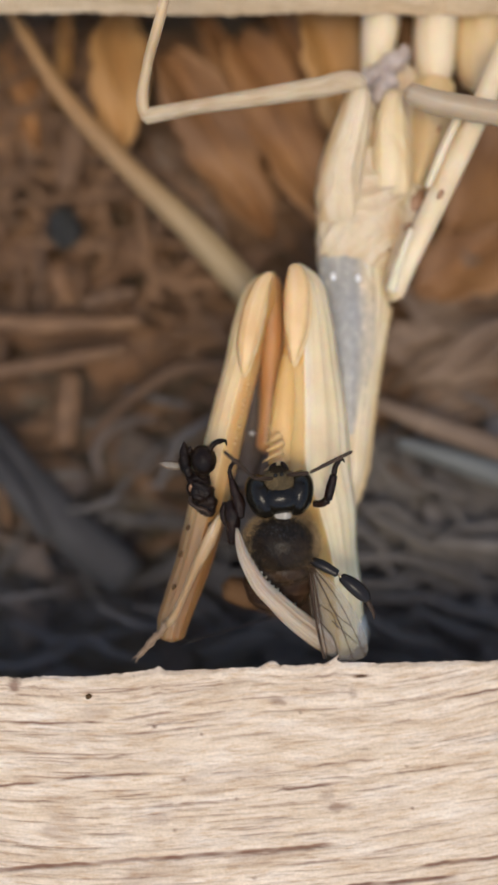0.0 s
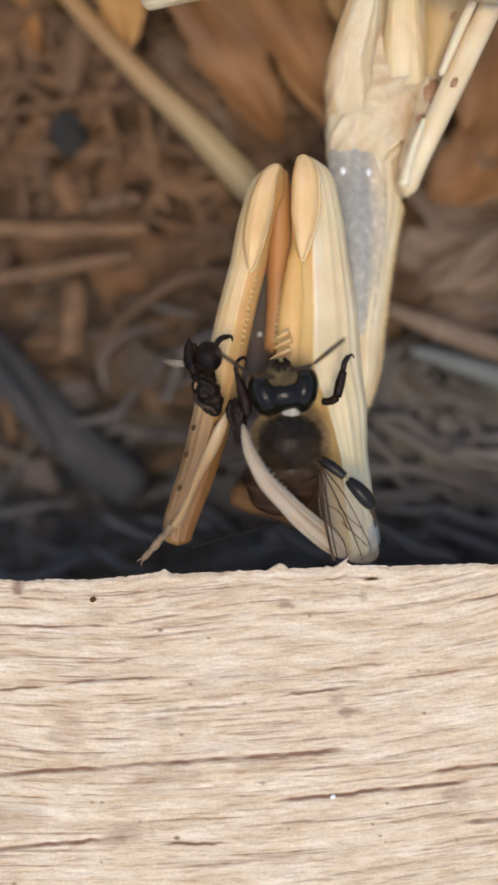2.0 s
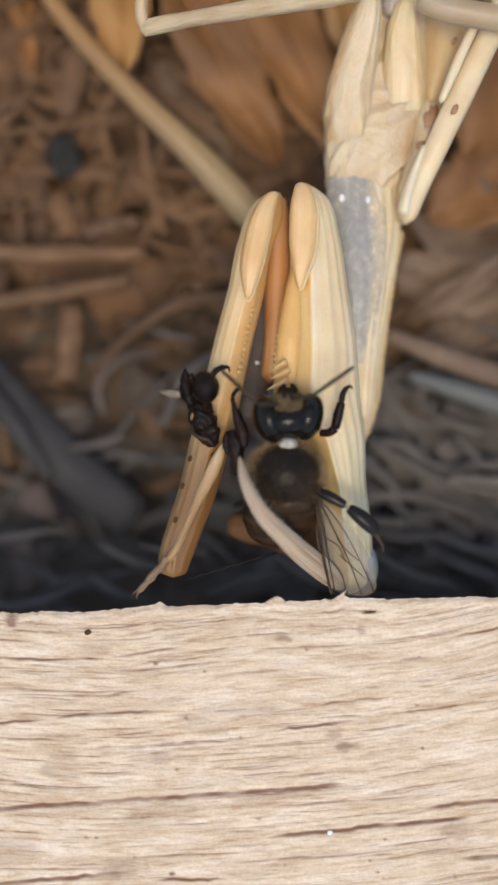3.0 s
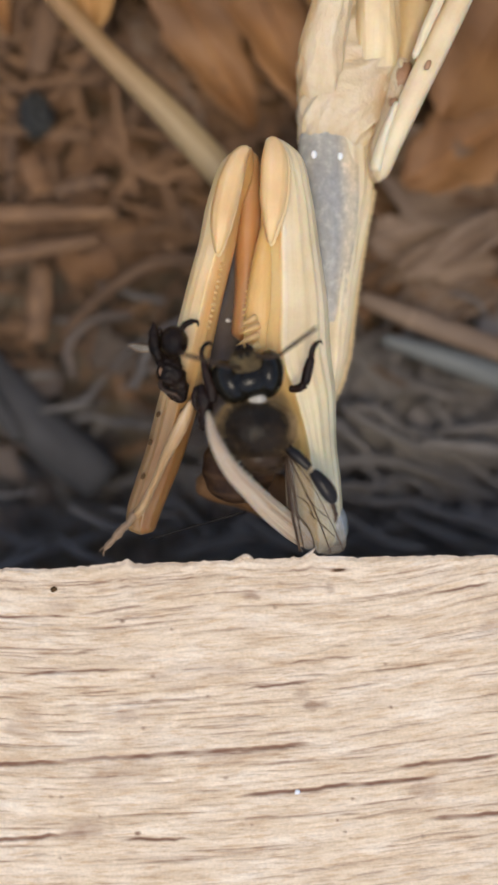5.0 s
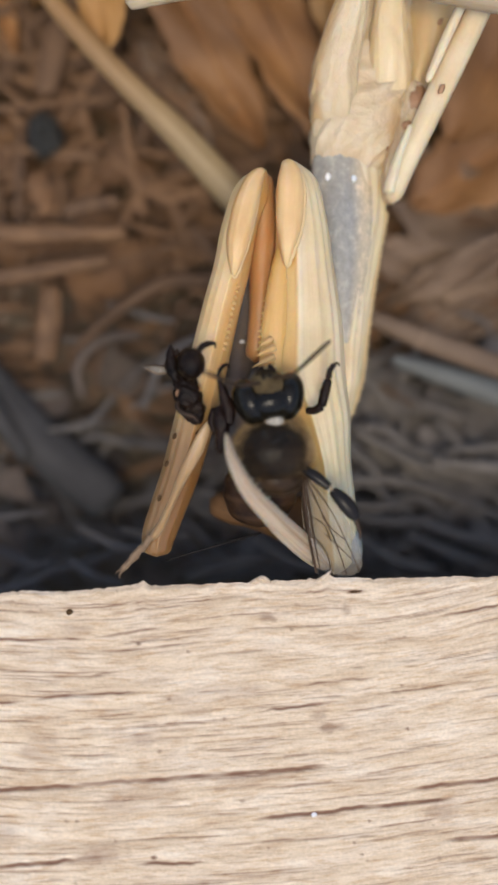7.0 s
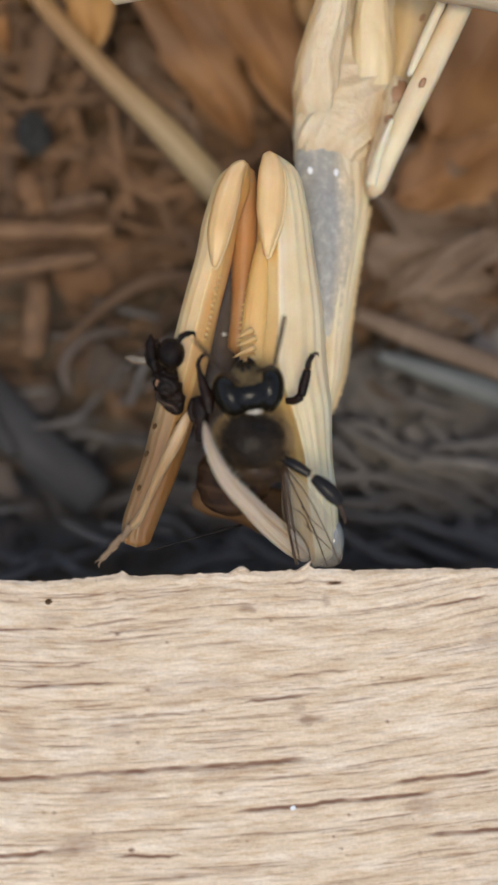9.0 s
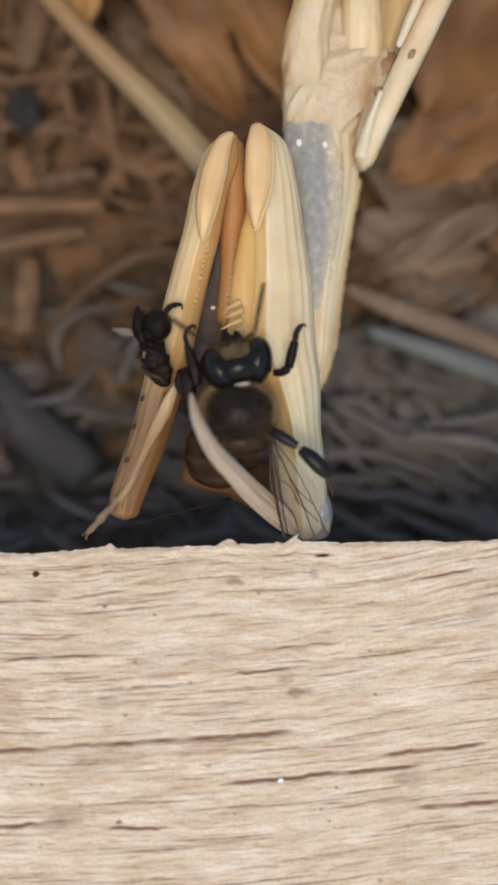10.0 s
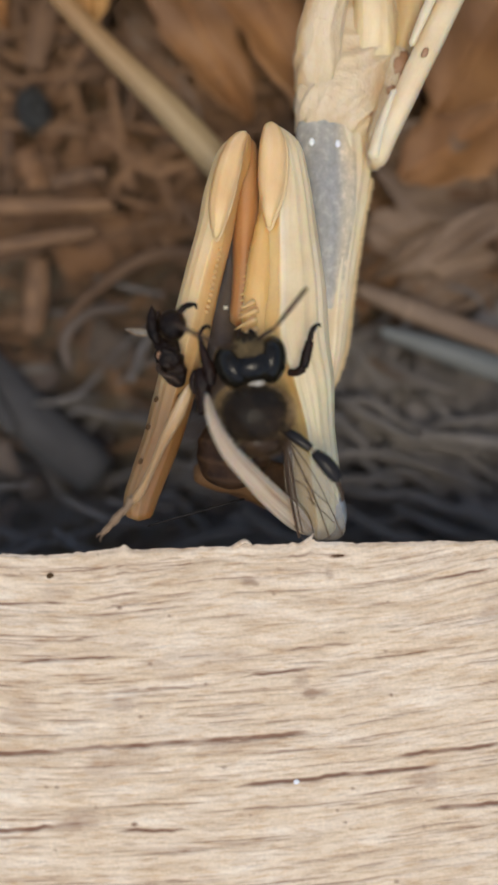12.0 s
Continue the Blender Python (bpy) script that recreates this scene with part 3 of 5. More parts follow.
part("speck", ball((-9.32, -10.39, 2), (0.2, 0.16, 0.12), 10, 6, spun(15), 0.1), DARKSPOT, lower, "dark brown speck")
part("speck", ball((4.37, -21.7, 2.0), (0.17, 0.14, 0.1), 10, 6, spun(15), 0.1), WHITE, lower, "white speck")
bearer(-112.0)
bearer(112.0)


# ---- praying mantis ----
MANTIS_AT = (6.0, 14.0, -5.0)
mantis = thing("praying_mantis", "pale straw-coloured praying mantis hanging head down, gripping a bee", "mantis", MANTIS_AT)

part("thorax", loft([(9.91, 29.4, -4.6, 2.2, 2.4), (9.7, 28.12, -4.2, 3.29, 3), (8.7, 24.93, -3.5, 5.4, 3.6), (7.6, 21.1, -2.8, 6.2, 3.7), (7.2, 18.6, -2.55, 5.4, 3.5), (6.8, 16.9, -2.6, 4.7, 3.1), (6.6, 15.5, -3.05, 4.3, 2.8)],
                    96, 170, (0.06, 0.02), power=2.7, crease=0.15, cells=(18, 8), seed=4, folds=(9, 13, 0.32, 0.25)), WRINKLE, mantis, "wrinkled beige underside")
part("hind_joint", loft([(10.63, 20.87, -2.2, 1.42, 2), (10.12, 18.3, -2, 1.56, 2.2), (9.46, 15.78, -2, 1.56, 2), (9.06, 13.49, -2.2, 0.99, 1.6)], 36, 60, crease=0.2, cells=(12, 8), seed=6), WRINKLE, mantis, "creased tan joint")
part("prothorax", loft([(6.87, 17.06, -3, 4.3, 3.4), (6.93, 13.43, -3, 4.32, 3.2), (6.72, 9.45, -3, 3.44, 3), (6.5, 5.48, -3, 2.74, 2.8), (6.4, 2.25, -3, 1.98, 2.4), (6.25, -0.19, -3, 0.86, 1.6)],
                       96, 120, ridges=((150, 0.08, 6), (128, 0.06, 5), (108, 0.06, 5)), crease=0.09, cells=(22, 4)), COLLAR, mantis, "cream ridged collar")
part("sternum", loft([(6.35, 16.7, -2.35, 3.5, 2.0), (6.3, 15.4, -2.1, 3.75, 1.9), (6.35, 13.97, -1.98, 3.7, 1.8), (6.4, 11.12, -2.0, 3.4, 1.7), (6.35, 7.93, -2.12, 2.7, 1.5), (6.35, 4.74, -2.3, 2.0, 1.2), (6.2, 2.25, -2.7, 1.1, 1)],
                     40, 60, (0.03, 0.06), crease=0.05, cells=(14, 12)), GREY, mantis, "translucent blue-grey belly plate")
part("spot", ball((5.31, 14.89, -1.16), (0.17, 0.24, 0.1)), WHITE, mantis, "white dot")
part("spot", ball((6.87, 14.8, -1.16), (0.15, 0.22, 0.12)), WHITE, mantis, "white dot")
rim, _ = spline([(9.12, 13.2, -2.9), (8.62, 10.5, -2.9), (8.21, 7.76, -2.9), (7.86, 5.0, -2.9), (7.6, 2.9, -2.9), (7.08, 1.18, -2.9), (6.5, -0.03, -2.9)], 84)
part("serration", merged([cone(q + np.array((-0.05, 0, 0)), q + np.array((0.21, -0.03, 0.02)) * (0.6 + 0.6 * (k * 0.618 % 1)), 0.20, 6) for k, q in enumerate(rim[:, :3])]), RIM, mantis, "finely toothed collar edge")

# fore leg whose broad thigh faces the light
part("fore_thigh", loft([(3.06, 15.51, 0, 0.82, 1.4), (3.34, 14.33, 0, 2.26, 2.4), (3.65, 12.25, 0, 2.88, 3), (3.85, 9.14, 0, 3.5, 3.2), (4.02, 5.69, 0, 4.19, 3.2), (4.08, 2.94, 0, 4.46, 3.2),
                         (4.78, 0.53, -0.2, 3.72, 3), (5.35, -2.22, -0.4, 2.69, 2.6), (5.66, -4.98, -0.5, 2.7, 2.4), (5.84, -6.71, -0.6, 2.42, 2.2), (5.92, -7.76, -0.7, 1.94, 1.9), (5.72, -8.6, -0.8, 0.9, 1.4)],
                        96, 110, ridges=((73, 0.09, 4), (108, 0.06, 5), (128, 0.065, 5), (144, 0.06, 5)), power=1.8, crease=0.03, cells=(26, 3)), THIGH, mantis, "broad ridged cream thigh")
part("inner_face", loft([(2.72, 11.3, 0.1, 0.4, 0.6), (2.6, 10.09, 0.5, 0.95, 0.9), (2.36, 8.03, 0.8, 1.36, 1), (2.19, 5.99, 0.8, 1.63, 1.1), (2.06, 3.95, 0.7, 1.7, 1), (1.99, 2.76, 0.7, 1.56, 1)], 18, 40, bead=0.02, beads=9),
     AMBER, mantis, "amber inner face")
lobe = part("lobe", loft([(2.62, 15.05, 1.2, 0.5, 0.9), (2.84, 14.5, 1.6, 1.15, 1.1), (2.88, 14.0, 1.75, 1.42, 1.15), (2.89, 12.4, 1.8, 1.62, 1.2), (2.86, 11.75, 1.8, 1.6, 1.2), (2.83, 10.78, 1.75, 1.28, 1.1), (2.75, 10.1, 1.7, 0.9, 1.0), (2.7, 9.07, 1.5, 0.28, 0.7)], 40, 50, (0.08, 0.03),
                         ridges=((60, 0.05, 12), (115, 0.05, 12)), power=2.3), LOBE, mantis, "oval amber-rimmed joint")
part("rim", loft([(3.2, 14.75, 1.7, 0.08, 0.12), (3.58, 14.0, 1.9, 0.14, 0.18), (3.7, 12.4, 1.98, 0.17, 0.2), (3.47, 10.85, 1.94, 0.2, 0.22), (3.1, 9.85, 1.86, 0.22, 0.22), (2.72, 9.02, 1.68, 0.14, 0.16), (2.5, 9.6, 1.7, 0.05, 0.08)], 10, 60, rough=0.03), RIM, lobe, "pale raised rim")
part("fore_hip", loft([(1.66, 15.1, -1.2, 0.77, 1.6), (1.55, 12.42, -1.2, 1.47, 2), (1.45, 9.61, -1.2, 1.54, 2), (1.34, 6.8, -1.2, 1.33, 2), (1.03, 3.82, -1.2, 1.19, 1.8)], 18, 30), RUST, mantis,
     "rust-orange hip")
part("fore_shin", loft([(-0.71, -0.39, 5, 0.22, 0.5), (-0.39, -1.76, 5.2, 0.57, 0.8), (0.43, -3.34, 5.1, 0.89, 0.9), (1.91, -5, 3.9, 1.16, 1), (3.33, -6.36, 1.9, 1.33, 1), (4.49, -7.4, 0.7, 1.15, 0.8), (5.39, -8.16, -0.2, 0.48, 0.6)],
                       64, 90, ridges=((90, 0.13, 9), (62, 0.08, 7), (120, 0.08, 7)), crease=0.06, cells=(20, 3)), BLADE, mantis, "white curved grasping shin")
teeth, _ = spline([(-0.17, -1.57, 5.3), (0.27, -2.44, 5.4), (0.9, -3.21, 5.2), (1.76, -4.18, 4.3), (2.59, -4.95, 3.2)], 14)
part("shin_spines", merged([cone(q, q + np.array((0.1, 0.09, 0.04)) * (0.6 + 0.7 * (k * 0.37 % 1)), 0.13 + 0.08 * (k * 0.61 % 1), 5) for k, q in enumerate(teeth[:, :3])]), BLADE, mantis, "row of short spines")
edge, _ = spline([(2.12, 9.3, 0.8), (1.76, 7.9, 0.85), (1.5, 6.4, 0.85), (1.3, 5.2, 0.8), (1.25, 4.5, 0.8)], 15)
part("tooth_row", merged([cone(q + np.array((0.15, 0, 0)), q + np.array((-0.2, -0.08, 0.05)) * (0.7 + 0.6 * (k * 0.618 % 1)), 0.3, 7) for k, q in enumerate(edge[:, :3])]), AMBER, mantis, "saw-edged row of amber teeth")
for a, b in (((2.07, 4.46, 1.8), (0.99, 3.91, 2.3)), ((2.01, 3.93, 1.8), (0.79, 3.28, 2.3)), ((1.88, 4.93, 1.7), (1.13, 4.45, 2.1)), ((2.07, 3.39, 1.8), (0.92, 2.79, 2.3))):
    part("thigh_spine", cone(a, b, 0.4, 10), PALE, mantis, "pale amber-tipped spine")

# fore leg that holds the dark remains
part("fore_thigh", loft([(1.61, 14.95, 0, 0.69, 1.4), (0.92, 13.9, 0, 1.85, 2.2), (0.16, 11.89, 0, 2.06, 2.6), (-0.38, 9.13, 0, 2.13, 2.8), (-1, 6.71, 0, 2.2, 2.8), (-1.55, 4.31, 0, 2.26, 2.8), (-2.09, 1.91, 0.2, 2.33, 2.8),
                         (-2.66, -0.47, 0.4, 2.32, 2.6), (-3.29, -2.82, 0.6, 2.18, 2.4), (-3.99, -4.82, 0.8, 2.03, 2.2), (-4.52, -6.55, 0.9, 1.83, 2), (-4.58, -7.42, 0.9, 1.49, 1.8)],
                        80, 110, (0.05, 0.02), ridges=((98, 0.07, 8), (62, 0.05, 6), (40, 0.04, 8), (130, 0.05, 6)), power=1.6, crease=0.03, cells=(22, 3)), SHADED_TAN, mantis, "amber tan thigh coloured darker below for shade")
lobe = part("lobe", loft([(1.42, 14.6, 1.1, 0.5, 0.9), (1.0, 14.15, 1.4, 0.9, 1.0), (0.55, 13.04, 1.6, 1.3, 1.15), (0.17, 11.43, 1.65, 1.42, 1.2), (0.02, 10.78, 1.65, 1.36, 1.2), (-0.15, 9.49, 1.55, 0.95, 1.0), (-0.28, 8.46, 1.4, 0.28, 0.7)], 40, 50, (0.08, 0.03),
                         ridges=((0, 0.05, 10), (180, 0.05, 10), (75, 0.09, 9), (120, 0.04, 9)), power=2.2), LOBE, mantis, "oval amber joint")
part("rim", loft([(1.2, 13.1, 1.7, 0.08, 0.12), (0.86, 11.5, 1.8, 0.12, 0.16), (0.3, 9.55, 1.7, 0.16, 0.18), (-0.27, 8.42, 1.52, 0.13, 0.14), (-0.55, 9.1, 1.55, 0.05, 0.08)], 10, 50, rough=0.03), RIM, lobe, "pale raised rim")
part("fore_shin", loft([(-1.62, 0.35, 2.2, 0.16, 0.5), (-1.9, -0.4, 2.1, 0.62, 0.7), (-2.38, -1.5, 2.0, 0.78, 0.7), (-3.12, -2.95, 1.9, 0.6, 0.7), (-3.85, -4.65, 1.95, 0.42, 0.7), (-4.45, -5.85, 2.05, 0.48, 0.8), (-4.9, -6.4, 2.1, 0.46, 0.7)], 24, 60,
                       ridges=((90, 0.16, 10), (50, 0.08, 10)), crease=0.05, cells=(10, 14)), SHIN, mantis, "tan slender shin folded on the thigh")
foot = part("foot", merged([loft([(-4.8, -6.1, 2.2, 0.5, 0.6), (-5.1, -6.6, 2.2, 0.34, 0.45), (-5.45, -6.95, 2.2, 0.5, 0.5)], 10, 16, rough=0.03),
                            loft([(-5.38, -6.85, 2.2, 0.34, 0.4), (-5.75, -7.3, 2.25, 0.46, 0.45), (-5.98, -7.6, 2.2, 0.28, 0.35)], 10, 14, rough=0.03),
                            loft([(-5.9, -7.5, 2.2, 0.3, 0.35), (-6.25, -7.85, 2.2, 0.34, 0.35), (-6.5, -8.12, 2.15, 0.2, 0.2)], 10, 12, rough=0.02),
                            loft([(-6.4, -8.0, 2.15, 0.12, 0.14), (-6.68, -8.12, 2.1, 0.08, 0.1), (-6.8, -8.3, 2.0, 0.04, 0.05)], 6, 8),
                            loft([(-6.4, -8.05, 2.15, 0.12, 0.14), (-6.55, -8.35, 2.1, 0.08, 0.1), (-6.52, -8.55, 2.0, 0.04, 0.05)], 6, 8)]), FOOT,
            mantis, "jointed clawed foot", at=(-4.94, -5.78, 2.2))
for q in ((-3.55, -0.57, 1.85), (-3.98, -2.12, 1.95), (-2.26, -0.41, 1.7), (-4.37, -4.03, 2), (-2.46, -1.23, 1.8)):
    part("spot", ball(q, (0.12, 0.19, 0.045), 10, 6, spun(-20)), DARKSPOT, mantis, "dark brown dot")
ridge, _ = spline([(0.0, 8.0, 1.18), (-0.3, 6.67, 1.28), (-0.53, 5.36, 1.34), (-0.76, 4.38, 1.38)], 12)
part("tooth_row", merged([ball(q, (0.14, 0.11, 0.12), 8, 6, spun(-20)) for q in ridge[:, :3]]), PALE, mantis, "row of small bumps")
# dark sheet added to fill the shaded gap between the forelegs
part("neck_membrane", loft([(1.15, 9.6, -2.9, 1.0, 0.8), (0.9, 7.1, -2.9, 1.5, 0.9), (0.45, 5.0, -2.7, 1.9, 1.0), (-0.05, 3.4, -2.3, 1.9, 1.0), (-0.4, 1.6, -2.0, 1.7, 0.8)], 30, 40, power=2.8, crease=0.06), GAPDARK, mantis, "dark sheet added in the gap between the forelegs")
# a white ball stands for a glint of light here
part("glint_speck", ball((0.3, 5.15, -1.95), (0.16, 0.12, 0.1), 10, 6, None, 0.15), WHITE, mantis, "tiny white bead in place of a glint")

# head behind the bee
part("head", loft([(-1.6, -4.35, -3, 1.5, 1.8), (-0.6, -4.7, -3, 1.8, 2.4), (2.22, -5.1, -2.9, 2.72, 3), (4.68, -5.97, -2.4, 3.13, 3.2), (6.81, -6.35, -1.8, 2.68, 3)], 22, 30, (0.06, 0.12), power=3.2, crease=0.15), UMBER,
     mantis, "orange-brown head")
part("eye", ball((6.72, -6.84, -0.9), (0.72, 1.3, 1.1), turn=spun(8)), EYEGLASS, mantis, "grey-blue bulging eye")
part("antenna", loft([(1.44, -6.2, -1, 0.17, 0.16), (-1.33, -6.95, -0.6, 0.14, 0.12), (-4.13, -7.75, -0.2, 0.12, 0.1)], 6, 16, (0, 0)), BLACK, mantis, "thread-like dark antenna")

# middle leg across the gap
part("mid_hip", loft([(6.85, 26.45, 0.6, 1.2, 1.6), (6.55, 24.74, 0.2, 1.95, 2.2), (6.1, 22.82, -0.4, 2.5, 2.6), (5.75, 21.06, -1.0, 2.7, 2.8), (5.8, 19.4, -1.9, 2.9, 2.8), (6.1, 17.3, -3.1, 2.8, 2.4)], 72, 130,
                     ridges=((112, 0.07, 10), (140, 0.05, 8)), crease=0.08, cells=(20, 3), seed=9, folds=(5, 7, 0.24, 0.45)), HIP, mantis, "beige swollen hip")
part("mid_thigh", loft([(7.26, 25.92, 1, 1.01, 1.2), (6.51, 26.3, 1, 1.28, 1.3), (4.1, 25.93, 1.1, 1.21, 1.3), (0.34, 25.26, 1.2, 1.04, 1.1), (-3.39, 24.62, 1.3, 0.87, 1), (-5.6, 24.15, 1.4, 0.95, 1.0), (-6.5, 23.95, 1.4, 0.9, 1.0)], 16, 50, (0.06, 0.03),
                       ridges=((70, 0.08, 12),)), WRINKLE, mantis, "slender cream thigh")
part("mid_shin", loft([(-6.12, 23.75, 1.42, 0.7, 0.95), (-6.3, 24.5, 1.6, 0.74, 0.95), (-5.95, 26.31, 3.2, 0.59, 0.8), (-5.16, 27.89, 5.4, 0.6, 0.8), (-4.68, 29.39, 6, 0.56, 0.8), (-4.14, 32.16, 5.7, 0.47, 0.7), (-3.55, 35.6, 5.3, 0.4, 0.6)], 14, 46), DUN_LIMB,
     mantis, "thin tan shin gripping the board")
part("mid_hip", loft([(9.11, 26.59, -0.8, 0.9, 1.2), (8.92, 24.63, -1, 2.02, 1.7), (8.96, 22.4, -1.3, 2.45, 1.8), (9.08, 20.5, -1.7, 2.35, 1.6), (9.1, 18.83, -2.5, 1.95, 1.4), (8.9, 17.03, -3.4, 1.6, 1.2)], 48, 60,
                     ridges=((62, 0.05, 7), (90, 0.05, 6), (118, 0.05, 7)), power=2.8, crease=0.1, cells=(14, 5)), YELLOW, mantis, "cream ribbed hip")
# shade on this thigh is given by its greyish colour
part("mid_thigh", loft([(9.32, 25.65, 1.6, 1.2, 1.3), (10.78, 24.9, 2, 1.4, 1.4), (13.07, 24.33, 2.3, 1.46, 1.4), (15.4, 23.84, 2.4, 1.39, 1.4), (18.42, 22.97, 2.4, 1.32, 1.3)], 16, 30,
                       ridges=((80, 0.06, 12),)), DUSK, mantis, "tan thigh coloured greyish for the shade on it")
part("hind_hip", loft([(11.96, 28.21, -3.4, 2.89, 2.4), (11.77, 25.86, -3, 3.3, 2.6), (11.41, 23.2, -2.7, 2.86, 2.6), (10.84, 21.04, -2.8, 1.86, 2.4), (10.28, 18.9, -3, 1.29, 2)], 30, 44,
                      ridges=((80, 0.05, 12),), crease=0.1, cells=(9, 5), seed=3), TANHIP, mantis, "tan hip")
part("hind_thigh", loft([(16.15, 29.44, 0, 1.36, 1.6), (14.2, 24.85, 0, 1.42, 1.7), (12.48, 21.22, -0.2, 1.48, 1.7), (10.96, 17.97, -0.6, 1.42, 1.7), (9.75, 15.27, -1.2, 1.3, 1.6), (9.1, 13.36, -1.4, 1.05, 1.4)], 20, 44,
                        (0.03, 0.05), ridges=((28, 0.16, 9), (75, 0.05, 8)), power=2.6, crease=0.04, cells=(12, 6)), CREAM, mantis, "long cream thigh with a white keel")
part("keel", loft([(12.97, 24.71, 0.6, 0.54, 0.7), (11.83, 22.23, 0.5, 0.58, 0.8), (10.93, 20.06, 0.3, 0.41, 0.7)], 14, 30), KEEL, mantis, "ivory keel")
part("keel", loft([(10.1, 17.81, -0.2, 0.34, 0.6), (9.4, 15.81, -0.7, 0.62, 0.9), (8.92, 13.82, -1, 0.84, 1)], 14, 30), KEEL, mantis, "ivory keel")
for q, r in (((11.68, 19.57, 0.7), 0.9), ((12.03, 24.29, -1.35), 0.7), ((8.84, 16.6, -1.15), 0.45)):
    part("spot", ball(q, (0.2 * r, 0.36 * r, 0.12), 10, 6, spun(-25), 0.15), BROWN, mantis, "brown freckle")
part("scar", merged([ball((10.61, 19.49, -1.3), (0.55, 1.0, 0.38), 18, 12, spun(-14), 0.09), ball((10.79, 18.95, -0.55), (0.2, 0.85, 0.3), 14, 10, spun(-22), 0.1), ball((10.02, 17.92, -1), (0.35, 0.32, 0.3), 14, 8, spun(-20), 0.1)]), BROWN, mantis, "reddish brown scar")
part("abdomen", loft([(12.35, 27.69, -4.5, 2.05, 2), (12.29, 30.13, -4.5, 2.71, 2.4), (12.47, 32.81, -4.6, 2.79, 2.6), (12.94, 36.61, -5.4, 2.97, 3), (13.56, 44.11, -6.4, 2.86, 3.2), (14.23, 54.32, -7.5, 1.91, 2.6)], 72, 60,
                     ridges=((50, 0.05, 5), (70, 0.05, 5), (90, 0.05, 5), (110, 0.05, 5)), crease=0.08, cells=(18, 3)), IVORY, mantis, "pale ribbed belly reaching under the board")
part("belly_side", loft([(14.98, 27.84, -4.9, 1.84, 1.8), (15.26, 30.69, -4.9, 3.17, 2.2), (15.56, 33.39, -5, 3.4, 2.4), (16.08, 38.37, -5.8, 3.58, 2.6), (16.05, 50.81, -7, 2.28, 2.4)], 64, 50, ridges=((60, 0.05, 8), (100, 0.04, 6)), crease=0.1, cells=(16, 3)), TANHIP, mantis, "tan belly flank")
part("wing_case", loft([(8.29, 28.49, -4.2, 1.61, 1.8), (8.7, 31.57, -4.4, 2.42, 2.2), (9.1, 35.62, -5, 2.51, 2.4), (10.09, 42.52, -6.4, 2.26, 2)], 22, 40, ridges=((90, 0.06, 12),)), IVORY, mantis,
     "folded cream wing")
part("belly_groove", loft([(10.55, 28.72, -5.8, 1.27, 1.6), (10.69, 31.9, -6.1, 1.65, 1.8), (11.05, 36.48, -6.8, 1.67, 1.8)], 14, 24), UMBER, mantis, "brown groove")
part("joint_membrane", loft([(7.33, 28.4, -3, 0.72, 1.2), (8.3, 27.89, -2.6, 1.64, 1.8), (9.13, 28.78, -2.8, 1.57, 1.8), (10.36, 29.9, -3.2, 0.94, 1.4)], 24, 40, crease=0.25, cells=(9, 5)), JOINT, mantis, "purplish grey joint membrane")
part("joint_membrane", loft([(8.35, 25.86, -2, 1.06, 1.6), (8.47, 26.69, -1.8, 1.41, 1.8), (9.01, 27.67, -2, 1.41, 1.6)], 20, 30, crease=0.2, cells=(8, 4)), JOINT, mantis, "purplish grey joint membrane")


# ---- honey bee ----
bee = thing("honey_bee", "dark honey bee with golden hair caught in the mantis's forelegs", "bee", (1.91, -1.91, 1.6))
part("scutellum", ball((2.05, -2.95, 2.85), (1.6, 0.85, 1.2), 24, 16), CHITIN, bee, "dark brown hind thorax")
tc, tr = np.array((1.86, -1.42, 3.2)), np.array((2.1, 1.75, 1.62))
part("thorax", ball(tc, tr, 40, 26), GLEAM, bee, "black-brown hairy thorax")
rng = np.random.RandomState(5)


def hair(base, way, long, wide):
    """One hair: a slender three-sided spike."""
    s1 = np.cross(way, rng.normal(size=3))
    s1 *= wide / (np.linalg.norm(s1) + 1e-9)
    return np.array([base + s1, base - s1, base + way * long]), [(0, 1, 2)], np.array([way, way, way])


def pelt(centre, radii, count, keep, long, wide, comb=(0, -0.25, 0.1), loose=0.5):
    """Hairs on an ellipsoid; keep gives their density for a direction."""
    out = []
    for _ in range(count):
        d = rng.normal(size=3)
        d /= np.linalg.norm(d)
        if d[2] < -0.5 or rng.rand() > keep(d):
            continue
        way = d + np.array(comb) + rng.normal(size=3) * loose
        out.append(hair(np.array(centre) + d * radii * 0.99, way / np.linalg.norm(way), rng.uniform(*long), wide))
    return out


part("fur", merged(pelt(tc, tr, 42000, lambda d: min(1.0, max(0.0, (math.hypot(d[0], d[1] * 0.9) - 0.66) / 0.32) ** 2.2) * (1.0 if d[1] > -0.25 else 0.15) + 0.003, (0.15, 0.55), 0.006)), FUR, bee, "golden brown hair", kind="stuff")
# pale front hairs put the thorax's teal sheen into colour
part("nap", merged(pelt(tc, tr, 7000, lambda d: 0.95 * max(0.0, 1 - ((d[0] - 0.05) / 0.6) ** 2 - ((d[1] - 0.5) / 0.34) ** 2), (0.1, 0.26), 0.006, (0, -0.9, 0.0), 0.35)), SHEEN_HAIR, bee, "short grey-green hair coloured to give the thorax its sheen", kind="stuff")
